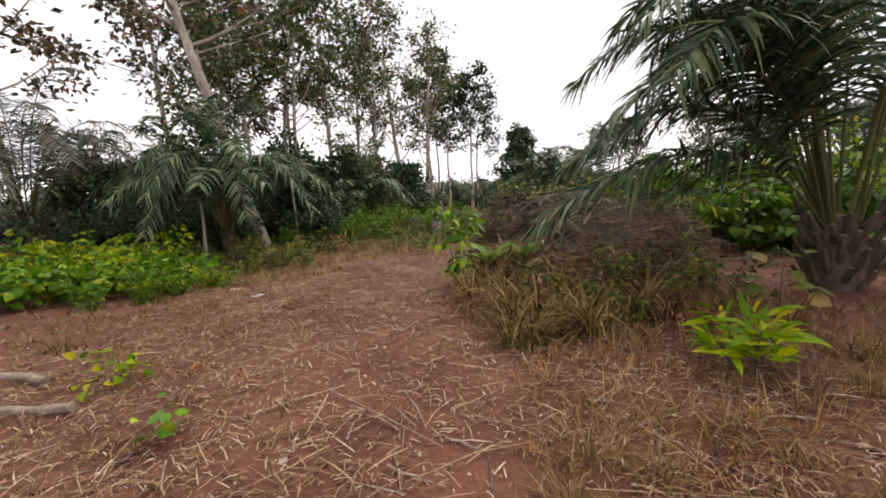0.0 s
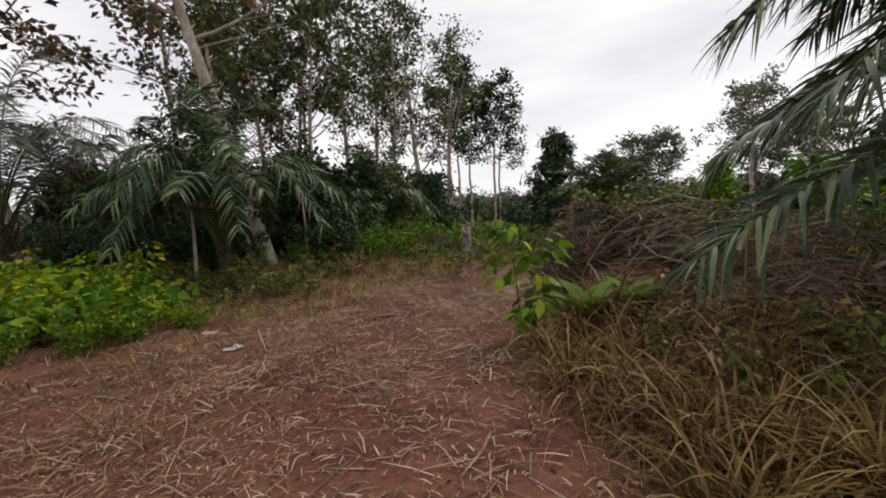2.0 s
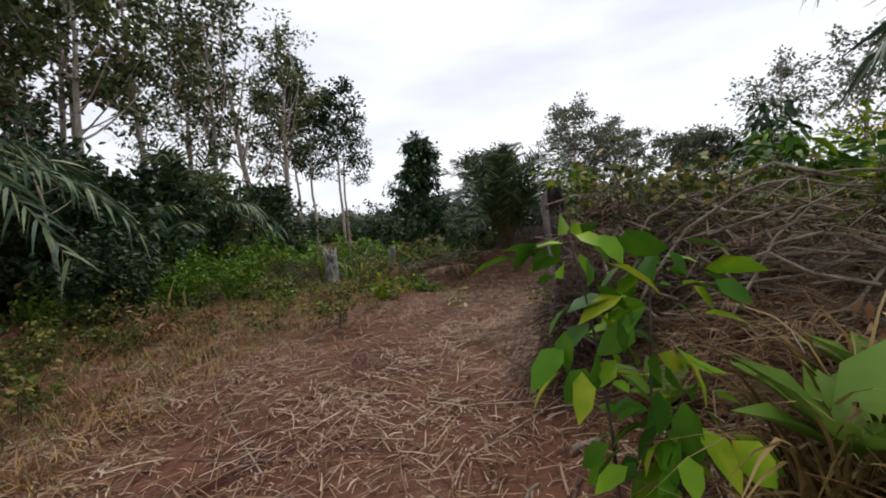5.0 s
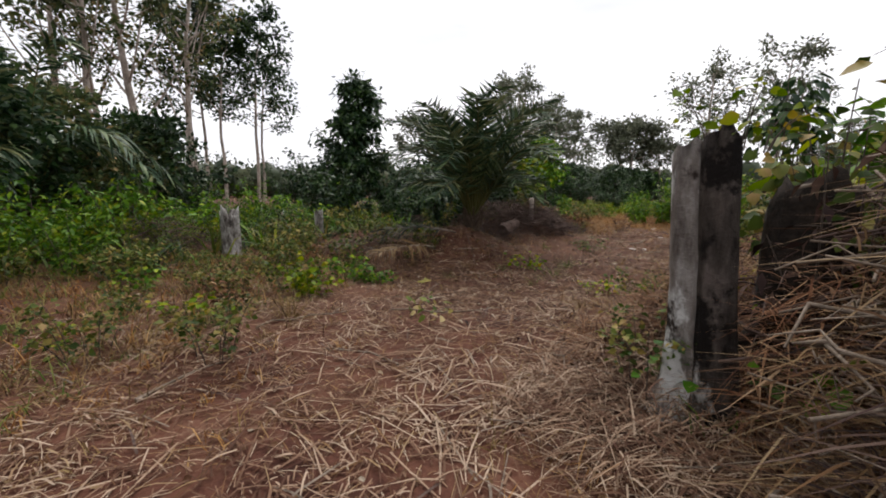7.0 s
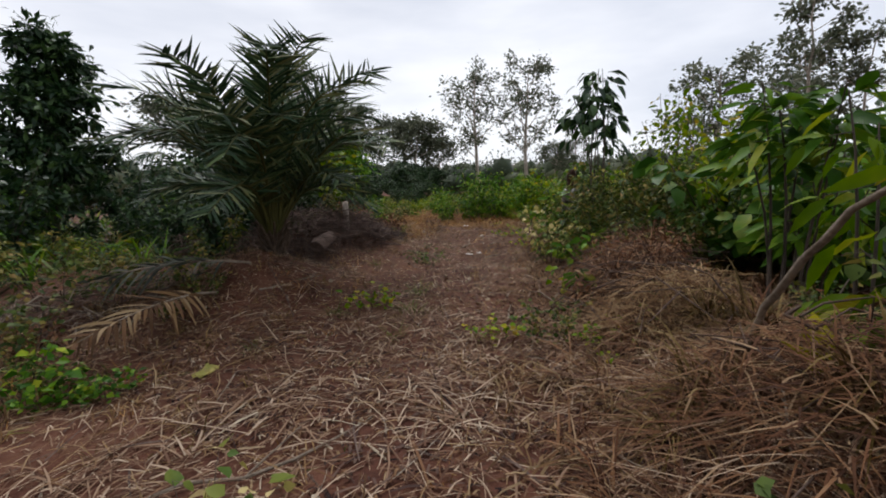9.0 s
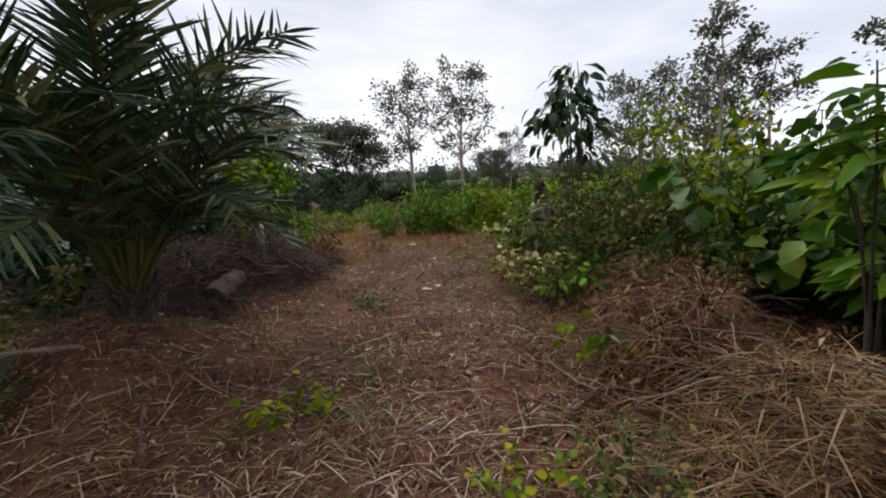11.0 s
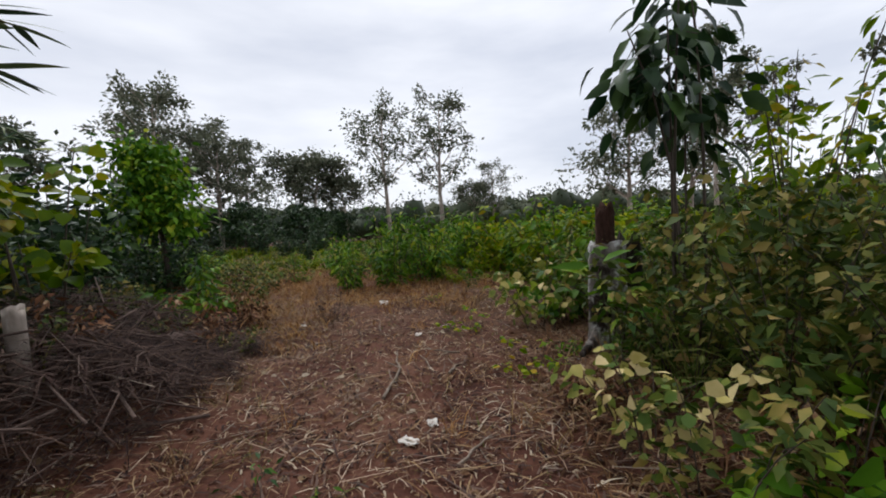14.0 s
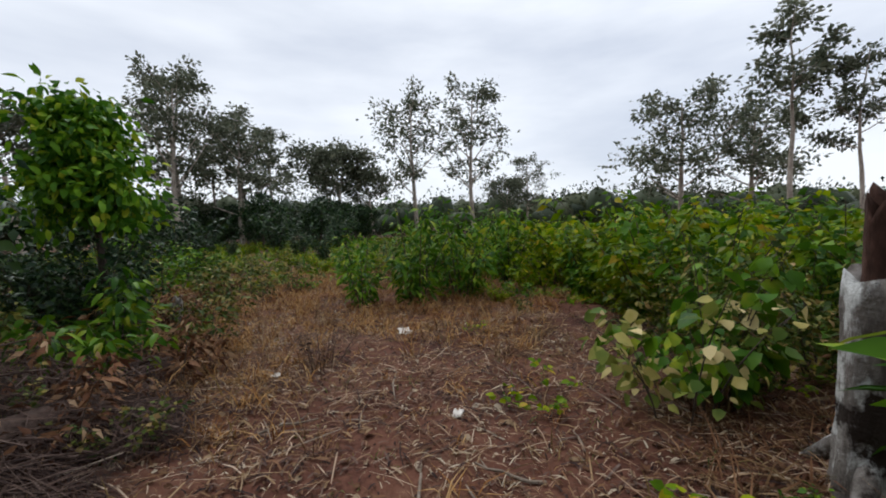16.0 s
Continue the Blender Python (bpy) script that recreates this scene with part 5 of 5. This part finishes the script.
def stump(m, label, h, r, mat=STUMP_WOOD, flare=1.5, sides=28, ragged=0.05, roots=0, scorch=False):
    ob = root("tree_stump", m, label, "tree stump", "tree stumps")
    mb = Mesher()
    lathe_wood(mb, h, r, sides, 0, flare, ragged)
    part("trunk", mb, mat, ob)
    for i in range(roots):
        a = i * 2.1 + 0.4
        d = np.array([math.cos(a), math.sin(a), 0])
        rb = Mesher()
        tube(rb, [d * r * 0.8 + (0, 0, 0.22), d * r * 1.5 + (0, 0, 0.1), d * r * 2.4 + rng.normal(size=3) * 0.05 + (0, 0, 0.0), d * r * 3.2 + (0, 0, -0.1)], [r * 0.3, r * 0.26, r * 0.17, r * 0.08], 8, 0, 0.06)
        part("root", rb, CHAR if scorch else mat, ob)
    return ob


stump(on(1.455, 8.93, rx=-3.5, ry=-1.2), "tall grey weathered stump with burnt hollows", 1.28, 0.078, LICHEN, flare=2.5, ragged=0.02, roots=3)
stump(on(1.445, 8.795, rx=-3.5, ry=-1.2), "blackened half of the split stump", 1.32, 0.075, DARK_STUMP, flare=2.2, ragged=0.03)
stump(on(1.86, 8.66), "blackened broken stump beside the grey one", 0.88, 0.16, CHAR, flare=1.3, ragged=0.06, roots=4, scorch=True)
stump(on(9.25, 11.92), "grey lichen-covered stump overgrown with vines", 1.06, 0.17, LICHEN, flare=1.35, ragged=0.018, roots=2)
stump(on(9.27, 11.93) @ pose(0, 0, 0.98), "rotten red-brown wood standing on the grey stump", 0.42, 0.085, RED_ROT, flare=1.15, ragged=0.05)
stump(on(9.5, 11.72), "dark broken stump half hidden by vines", 1.0, 0.15, CHAR, flare=1.3, ragged=0.08, roots=2, scorch=True)
stump(on(-0.22, 16.45), "pale short cut stump among weeds", 0.85, 0.15, flare=1.2, ragged=0.08)
stump(on(1.55, 17.0), "thin pale cut stump", 0.62, 0.09, flare=1.1)
stump(on(6.36, 15.54), "slim pale cut sapling stem", 0.55, 0.055, BARK, flare=1.1, sides=14, ragged=0.02)
stump(on(10.6, 18.6), "short grey cut post in the grass", 0.42, 0.07, flare=1.1, sides=14)


shrub(pose(1.53, 8.86, float(height(1.5, 8.9)) + 1.24), "leafy climbing vine on the stump top", name="vine", category="vine", h=0.24, stems=8, spread=0.3, leaf=OVAL, size=0.065, per_stem=9, mat=LIME_LEAF, droop=0.2, r=0.004)
shrub(on(2.1, 8.55), "tangled vine climbing over dead roots", name="vine", category="vine", h=1.2, stems=14, spread=0.45, leaf=OVAL, size=0.08, per_stem=34, mat=WEED_LEAF, droop=0.4, r=0.008, low=0.4)
shrub(on(2.5, 8.75), "tangled vine climbing over dead roots", name="vine", category="vine", h=1.25, stems=14, spread=0.5, leaf=OVAL, size=0.09, per_stem=34, mat=WEED_LEAF, droop=0.4, r=0.008, low=0.2)
shrub(on(1.8, 8.5), "dead brown vine hanging over dark roots", name="vine", category="vine", h=1.15, stems=12, spread=0.25, leaf=SLIM, size=0.1, per_stem=30, mat=DARK_BRUSH, droop=0.6, r=0.008, low=0.2)
shrub(on(1.68, 8.5), "broad heart-leaved creeper on dry grass", name="creeper", category="vine", h=0.4, stems=5, spread=0.3, leaf=OVAL, size=0.1, per_stem=8, mat=GREEN_LEAF, droop=0.3, r=0.004)
shrub(on(1.33, 8.98), "small creeper at the stump foot", name="creeper", category="vine", h=0.55, stems=3, spread=0.08, leaf=OVAL, size=0.075, per_stem=6, mat=GREEN_LEAF, droop=0.2, r=0.004)


def log(a, b, r, label, mat=LOG_WOOD):
    a, b = np.array([*a, float(height(*a)) + r * 0.8]), np.array([*b, float(height(*b)) + r * 0.8])
    ob = root("fallen_log", Matrix.Translation(a), label, "log", "fallen logs")
    mb = Mesher()
    t = np.linspace(0, 1, 9)[:, None]
    p = t * (b - a) + np.cumsum(rng.normal(size=(9, 3)) * 0.008, 0)
    tube(mb, p, r * (1 - 0.15 * t[:, 0]), 14, 0, 0.04)
    part("trunk", mb, mat, ob)


log((-4.6, 3.75), (-3.7, 3.52), 0.05, "pale barkless log on the dry grass", DRY_WOOD)
log((-4.2, 3.0), (-2.95, 2.98), 0.045, "long pale dry branch on the ground", DRY_WOOD)
log((5.0, 14.95), (5.5, 15.2), 0.13, "short thick brown log on the brush bank")
log((8.9, 17.3), (9.2, 16.75), 0.13, "weathered grey-brown log end in dead brush")
log((7.5, 15.85), (8.45, 16.35), 0.1, "dark fallen limb beside the trail")
log((7.7, 16.6), (8.3, 16.9), 0.09, "dark charred limb in the brush", CHAR)


def stick(x, y, az, length, r, forks=1, group="loose sticks", z=0.0, rise=0.0):
    ob = root("stick", pose(x, y, float(height(x, y)) + r + 0.006 + z, 0, 0, az), "crooked dry stick lying on the ground", "stick", group)
    mb = Mesher()
    n = 6
    p = np.stack([np.linspace(0, length, n), np.cumsum(rng.normal(size=n)) * 0.05 * length, np.linspace(0, rise, n) + np.abs(rng.normal(size=n)) * 0.01], -1)
    tube(mb, p, np.linspace(r, r * 0.5, n), 6, 0, 0.06)
    for i in range(forks):
        s = p[rng.integers(2, 5)]
        e = s + np.array([0.3, rng.choice([-1, 1]) * 0.22, 0.04]) * length * rng.uniform(0.5, 1)
        tube(mb, [s, (s + e) / 2, e], [r * 0.5, r * 0.4, r * 0.25], 5)
    part("wood", mb, DRY_WOOD, ob)


for x, y, az, L, r in ((-1.0, 4.55, 30, 0.3, 0.010), (-2.5, 6.2, 70, 0.45, 0.010), (1.5, 9.4, -20, 0.9, 0.014), (0.35, 2.9, 80, 0.2, 0.008), (-2.1, 2.25, 60, 0.2, 0.007), (-1.9, 2.15, -40, 0.16, 0.006),
                       (0.2, 7.2, 15, 0.75, 0.018), (-0.2, 7.0, 40, 0.6, 0.012), (2.2, 2.3, 170, 0.6, 0.010), (4.4, 11.0, -15, 0.9, 0.018), (4.6, 10.7, 60, 0.8, 0.013), (5.0, 11.1, 10, 0.7, 0.012),
                       (4.5, 10.5, -60, 0.5, 0.016), (4.0, 11.3, 20, 0.6, 0.010), (2.9, 13.5, 50, 0.7, 0.012), (8.3, 13.3, 5, 0.5, 0.014), (7.7, 13.7, 30, 1.1, 0.016), (8.9, 13.4, 80, 0.4, 0.012), (8.8, 15.3, -40, 0.4, 0.01),
                       (1.0, 11.8, -30, 1.2, 0.012), (-0.3, 11.9, 5, 0.9, 0.010), (-1.1, 10.9, 35, 0.7, 0.012), (0.6, 10.6, 120, 0.8, 0.010), (-4.0, 9.3, 10, 1.0, 0.014), (4.6, 14.6, 55, 0.9, 0.016),
                       (6.5, 15.1, 80, 0.5, 0.012), (3.2, 13.9, -20, 0.8, 0.012), (-0.4, 2.1, -30, 0.3, 0.008), (0.1, 2.2, 150, 0.3, 0.009), (-1.5, 9.6, 0, 0.6, 0.009), (6.0, 12.6, 65, 0.35, 0.009), (7.0, 12.9, -15, 0.4, 0.01)):
    stick(x, y, az, L, r)


def bent_branch(p0, p1, p2, r, label, mat=DRY_WOOD):
    ob = root("bent_branch", Matrix.Translation(p0), label, "branch", "bent branches")
    mb = Mesher()
    c = curve((0, 0, 0), np.subtract(p1, p0), np.subtract(p2, p0), 14)
    c[1:-1] += rng.normal(size=(12, 3)) * 0.012
    tube(mb, c, np.linspace(r, r * 0.45, 14), 7, 0, 0.08)
    part("wood", mb, mat, ob)


bent_branch((2.95, 9.55, 0.15), (2.6, 9.4, 1.6), (1.56, 8.86, 1.5), 0.02, "grey bare branch arching from the ground to a stump")
bent_branch((2.25, 8.2, 0.3), (2.0, 8.2, 1.5), (1.9, 8.75, 1.35), 0.026, "crooked pale bare branch among vines")
bent_branch((2.9, 8.4, 0.4), (2.4, 8.5, 1.2), (1.7, 8.7, 1.0), 0.016, "thin pale dry branch crossing dark roots")
stick(9.05, 17.2, 70, 0.8, 0.018, 0, rise=0.5)


# ---- brush piles ----
def brush_pile(cx, cy, rx, ry, h, label, wood, extra, n_sticks, n_leaf, thick=0.02):
    z0 = float(height(cx, cy))
    ob = root("brush_pile", pose(cx, cy, z0), label, "brush pile", "brush piles")
    rest, lf = Mesher(), Mesher()
    for i in range(n_sticks):
        a, q = rng.uniform(0, 2 * np.pi), math.sqrt(rng.random())
        x, y = rx * q * math.cos(a), ry * q * math.sin(a)
        z = h * (1 - q ** 4) * rng.uniform(0.35, 1.0) + float(height(cx + x, cy + y)) - z0 + 0.02
        b = rng.uniform(0, 2 * np.pi)
        L = rng.uniform(0.3, 1.1) * min(1.0, rx)
        d = np.array([math.cos(b), math.sin(b), rng.normal() * 0.18]) * L / 2
        m = np.array([x, y, z])
        r = thick * rng.choice([0.25, 0.4, 0.65, 1.0], p=[0.5, 0.3, 0.15, 0.05])
        mb = Mesher() if i < 16 else rest
        tube(mb, [m - d - (0, 0, 0.1 * L), m + rng.normal(size=3) * 0.05, m + d * 0.5 + rng.normal(size=3) * 0.03, m + d - (0, 0, 0.1 * L)], [r, r * 0.9, r * 0.7, r * 0.4], 5)
        if i < 16:
            part("branch", mb, wood, ob)
    a, q = rng.uniform(0, 2 * np.pi, n_leaf), np.sqrt(rng.random(n_leaf))
    x, y = rx * q * np.cos(a), ry * q * np.sin(a)
    z = h * (1 - q ** 4) * rng.uniform(0.2, 1.0, n_leaf) + height(cx + x, cy + y) - z0
    blades(lf, np.stack([x, y, z], -1), flat_dirs(n_leaf), rng.uniform(0.12, 0.45, n_leaf), rng.uniform(0.004, 0.011, n_leaf), rng.uniform(-0.1, 0.45, n_leaf), rng.uniform(0.1, 0.5, n_leaf), 3)
    if n_sticks > 16:
        tagged(part("twig_mass", rest, wood, ob), kind="stuff")
    tagged(part("dead_grass", lf, extra, ob), kind="stuff")


brush_pile(2.05, 8.1, 0.75, 0.8, 1.05, "heap of dry dark-brown branches and dead grass", LOG_WOOD, DARK_BRUSH, 240, 1800, 0.013)
brush_pile(2.45, 7.3, 1.0, 0.9, 1.1, "heap of dry grey-brown branches and dead grass", DRY_WOOD, DRY_GRASS, 320, 2200)
brush_pile(3.1, 6.4, 1.2, 0.9, 1.15, "heap of dry grey-brown branches and dead grass", DRY_WOOD, DRY_GRASS, 300, 2000)
brush_pile(2.0, 5.6, 0.9, 0.9, 0.5, "low heap of dry bent grass and sticks", DRY_WOOD, OLIVE_GRASS, 60, 2200, 0.012)
brush_pile(2.35, 9.3, 0.65, 0.6, 0.3, "brown root and grass heap round the stumps", LOG_WOOD, RUST_FROND, 22, 2200, 0.014)
brush_pile(1.6, 8.42, 0.35, 0.35, 0.7, "root and straw heap against the stump", LOG_WOOD, RUST_FROND, 26, 1500, 0.018)
brush_pile(0.82, 7.85, 0.36, 0.3, 1.0, "dark tangle of dead vine and twigs", LOG_WOOD, DARK_BRUSH, 70, 1500, 0.012)
brush_pile(1.12, 8.02, 0.5, 0.4, 1.3, "tall tangle of dry branches and dead vine", DRY_WOOD, DRY_GRASS, 150, 1500, 0.016)
brush_pile(1.55, 9.55, 0.8, 0.45, 0.12, "thin mat of pale dry straw", DRY_WOOD, STRAW, 20, 1900, 0.008)
brush_pile(1.15, 9.0, 0.45, 0.5, 0.12, "thin mat of pale dry straw", DRY_WOOD, STRAW, 12, 1100, 0.008)
brush_pile(0.95, 8.2, 0.5, 0.5, 0.14, "thin mat of pale dry straw", DRY_WOOD, STRAW, 12, 1100, 0.008)
brush_pile(1.45, 6.95, 0.75, 0.7, 0.35, "low heap of dry bent grass", DRY_WOOD, DRY_GRASS, 24, 1800, 0.010)
brush_pile(4.7, 15.1, 0.8, 0.5, 0.12, "dark heap of rotting brush", LOG_WOOD, DARK_BRUSH, 60, 2200, 0.012)
brush_pile(8.1, 16.1, 0.8, 0.5, 0.18, "dark heap of rotting brush", LOG_WOOD, DARK_BRUSH, 60, 2600, 0.012)
brush_pile(7.2, 15.6, 0.8, 0.5, 0.15, "dark heap of rotting brush", LOG_WOOD, DARK_BRUSH, 60, 2600, 0.012)
brush_pile(6.3, 15.4, 1.0, 0.6, 0.4, "dark heap of rotting brush", LOG_WOOD, DARK_BRUSH, 140, 3000, 0.014)
brush_pile(5.2, 15.7, 1.2, 0.8, 0.5, "dark heap of rotting brush", LOG_WOOD, DARK_BRUSH, 120, 3000, 0.014)
brush_pile(7.3, 16.6, 1.3, 0.9, 0.5, "dark heap of rotting brush", LOG_WOOD, DARK_BRUSH, 120, 3000, 0.014)
brush_pile(8.4, 16.9, 0.9, 0.7, 0.3, "dark heap of rotting brush", LOG_WOOD, DARK_BRUSH, 90, 1800, 0.014)
brush_pile(-1.3, 17.0, 0.9, 0.7, 0.75, "dark dead bush heap", LOG_WOOD, DARK_BRUSH, 90, 1600, 0.012)
brush_pile(5.2, 17.6, 1.2, 0.9, 0.7, "dark dead bush heap", LOG_WOOD, DARK_BRUSH, 120, 2000, 0.012)
brush_pile(2.2, 15.2, 1.0, 0.7, 0.3, "grey brush lying in weeds", DRY_WOOD, DARK_BRUSH, 80, 1200, 0.014)
brush_pile(4.2, 9.9, 0.9, 0.55, 0.4, "rust-brown heap of dead fern and grass", LOG_WOOD, DRY_GRASS, 40, 2400, 0.012)
brush_pile(5.2, 10.25, 1.0, 0.65, 0.65, "rust-brown heap of dead fern and grass", LOG_WOOD, RUST_FROND, 110, 1900, 0.016)
brush_pile(6.3, 10.3, 1.0, 0.6, 0.7, "rust-brown heap of dead fern and grass", LOG_WOOD, RUST_FROND, 90, 1900, 0.016)
for i, (x, y, z) in enumerate(((4.6, 10.2, 0.2), (4.9, 10.45, 0.3), (5.2, 10.5, 0.4), (5.3, 10.1, 0.5), (5.7, 10.35, 0.4), (6.0, 10.55, 0.35), (6.3, 10.3, 0.5), (6.6, 10.55, 0.35), (6.8, 10.2, 0.45), (4.3, 9.9, 0.2), (5.8, 10.0, 0.5), (6.2, 10.75, 0.15))):
    copy_thing(T_LEMON[2], pose(x, y, float(height(x, y)) + z, 0, 0, 77 * i) @ Matrix.Scale(0.75 + 0.05 * (i % 4), 4))
    copy_thing(S_RUST, pose(x + 0.12, y - 0.1, float(height(x, y)) + z - 0.1, 0, 0, 131 * i) @ Matrix.Scale(0.6 + 0.06 * (i % 3), 4))
# dead undergrowth in dark colours that stand in for the palm's deep shadow
brush_pile(-6.5, 11.0, 1.6, 0.9, 0.35, "dead undergrowth below the palm, coloured dark for its shade", LOG_WOOD, DARK_BRUSH, 50, 2200, 0.012)
brush_pile(-8.5, 12.5, 1.6, 1.2, 0.6, "dead undergrowth below the palm, coloured dark for its shade", LOG_WOOD, DARK_BRUSH, 50, 2200, 0.012)


def dead_frond(x, y, az, length, mat, label, lift=0.25):
    ob = root("fallen_palm_frond", on(x, y, az, 1.0, -0.03), label, "palm frond", "fallen fronds")
    mb = Mesher()
    frond_mesh(mb, (0, 0, 0.03), (length * 0.5, 0.1, lift), (length, 0.0, 0.05), 34, 0.4, 0.03, 0.018, 0.25, sparse=0.15)
    part("frond", mb, [mat, DRY_WOOD], ob)


dead_frond(2.6, 15.0, -10, 1.7, PALM_GREY, "grey dried palm frond on the weeds")
dead_frond(3.4, 14.3, 160, 1.5, PALM_GREY, "grey dried palm frond on the weeds")
dead_frond(2.9, 14.2, 200, 1.5, DRY_GRASS, "tan dried palm frond on the ground")
dead_frond(6.9, 10.2, 175, 1.8, RUST_FROND, "rust-brown dead palm frond", 0.5)
dead_frond(6.6, 9.9, 150, 1.6, RUST_FROND, "rust-brown dead palm frond", 0.5)
dead_frond(5.6, 9.9, 190, 1.5, RUST_FROND, "rust-brown dead palm frond", 0.4)
dead_frond(4.2, 6.0, 170, 1.9, PALM_GREY, "grey dried palm frond under the palm")


# vines grown over the branch heap
S_OVER = shrub(pose(2.3, 7.0, float(height(2.3, 7.0)) + 0.8), "yellow-green vine growing over the branch heap", name="vine", category="vine", group="heap vines", h=0.35, stems=9, spread=0.6, leaf=OVAL, size=0.065, per_stem=15, mat=WEED_LEAF, droop=0.3, r=0.005, low=0.1)
for x, y, rz, z in ((1.9, 7.5, 60, 0.85), (2.8, 6.9, 140, 0.9), (1.4, 7.9, 220, 1.1), (3.2, 6.3, 300, 0.95), (2.2, 8.0, 20, 0.9), (2.7, 7.5, 100, 0.8)):
    copy_thing(S_OVER, pose(x, y, float(height(x, y)) + z, 0, 0, rz))
for p0, p1, p2, r in (((1.0, 7.7, 0.3), (1.6, 7.3, 2.2), (2.9, 6.6, 0.9), 0.012), ((1.2, 7.2, 0.25), (2.0, 7.0, 2.0), (3.3, 6.9, 1.0), 0.010), ((1.5, 8.2, 0.6), (2.2, 7.4, 2.1), (3.3, 6.2, 1.0), 0.014),
                      ((0.9, 8.0, 0.2), (1.3, 7.6, 1.9), (2.4, 7.6, 1.2), 0.009), ((1.6, 6.9, 0.3), (2.6, 6.5, 1.9), (3.9, 6.3, 0.8), 0.011)):
    bent_branch(p0, p1, p2, r, "thin bowed dry branch over the heap")


# ---- scraps ----
def scrap(x, y, az, sx, sy, mat, label, name="paper_scrap", bend=0.25):
    ob = root(name, on(x, y, az, 1.0, -0.012), label, name.replace("_", " "), "scraps")
    n = 6
    u = np.linspace(-0.5, 0.5, n)
    X, Y = np.meshgrid(u * sx, u * sy)
    Z = bend * 0.3 * (np.abs(X) * np.abs(np.sin(9 * X + 1)) + np.abs(Y) * 0.6) + 0.004 * rng.normal(size=X.shape)
    X, Y = X + 0.06 * sx * rng.normal(size=X.shape), Y + 0.06 * sy * rng.normal(size=X.shape)
    i = np.arange(n - 1)[:, None] * n + np.arange(n - 1)[None]
    top, low = np.stack([X, Y, Z + 0.006], -1).reshape(-1, 3), np.stack([X, Y, Z], -1).reshape(-1, 3)
    f = np.stack([i, i + 1, i + n + 1, i + n], -1).reshape(-1, 4)
    ed = np.concatenate([np.arange(n), np.arange(1, n) * n + n - 1, (n - 1) * n + np.arange(n - 2, -1, -1), np.arange(n - 2, 0, -1) * n])
    ex = np.roll(ed, -1)
    mb = Mesher().add(np.concatenate([top, low]), np.concatenate([f, f[:, ::-1] + n * n, np.stack([ed, ed + n * n, ex + n * n, ex], -1)]))
    part("sheet", mb, mat, ob)


scrap(-3.95, 7.58, 20, 0.19, 0.13, CARD, "pale yellow flat wood scrap", "wood_scrap", 0.1)
scrap(-3.2, 6.8, 60, 0.17, 0.14, PLASTIC, "crumpled grey plastic scrap", "plastic_scrap", 0.6)
scrap(9.48, 14.11, 10, 0.10, 0.07, PAPER, "small crumpled white paper scrap", bend=0.8)
scrap(11.35, 15.5, 40, 0.2, 0.15, PAPER, "crumpled white paper scrap in dry grass", bend=0.8)
scrap(14.6, 16.8, 0, 0.2, 0.16, PAPER, "crumpled white paper scrap in dry grass", bend=0.8)
scrap(7.15, 13.25, 80, 0.11, 0.08, PAPER, "small crumpled white paper scrap", bend=0.8)
scrap(7.45, 13.2, 30, 0.09, 0.07, PAPER, "small crumpled white paper scrap", bend=0.8)
scrap(9.6, 15.9, 0, 0.09, 0.07, PAPER, "small crumpled white paper scrap", bend=0.8)
scrap(2.0, 12.9, 20, 0.16, 0.12, PALE_LEAF, "large pale yellow dry leaf", "dry_leaf", 0.8)
scrap(2.1, 8.4, 20, 0.16, 0.12, PALE_LEAF, "large pale yellow dry leaf", "dry_leaf", 0.8)
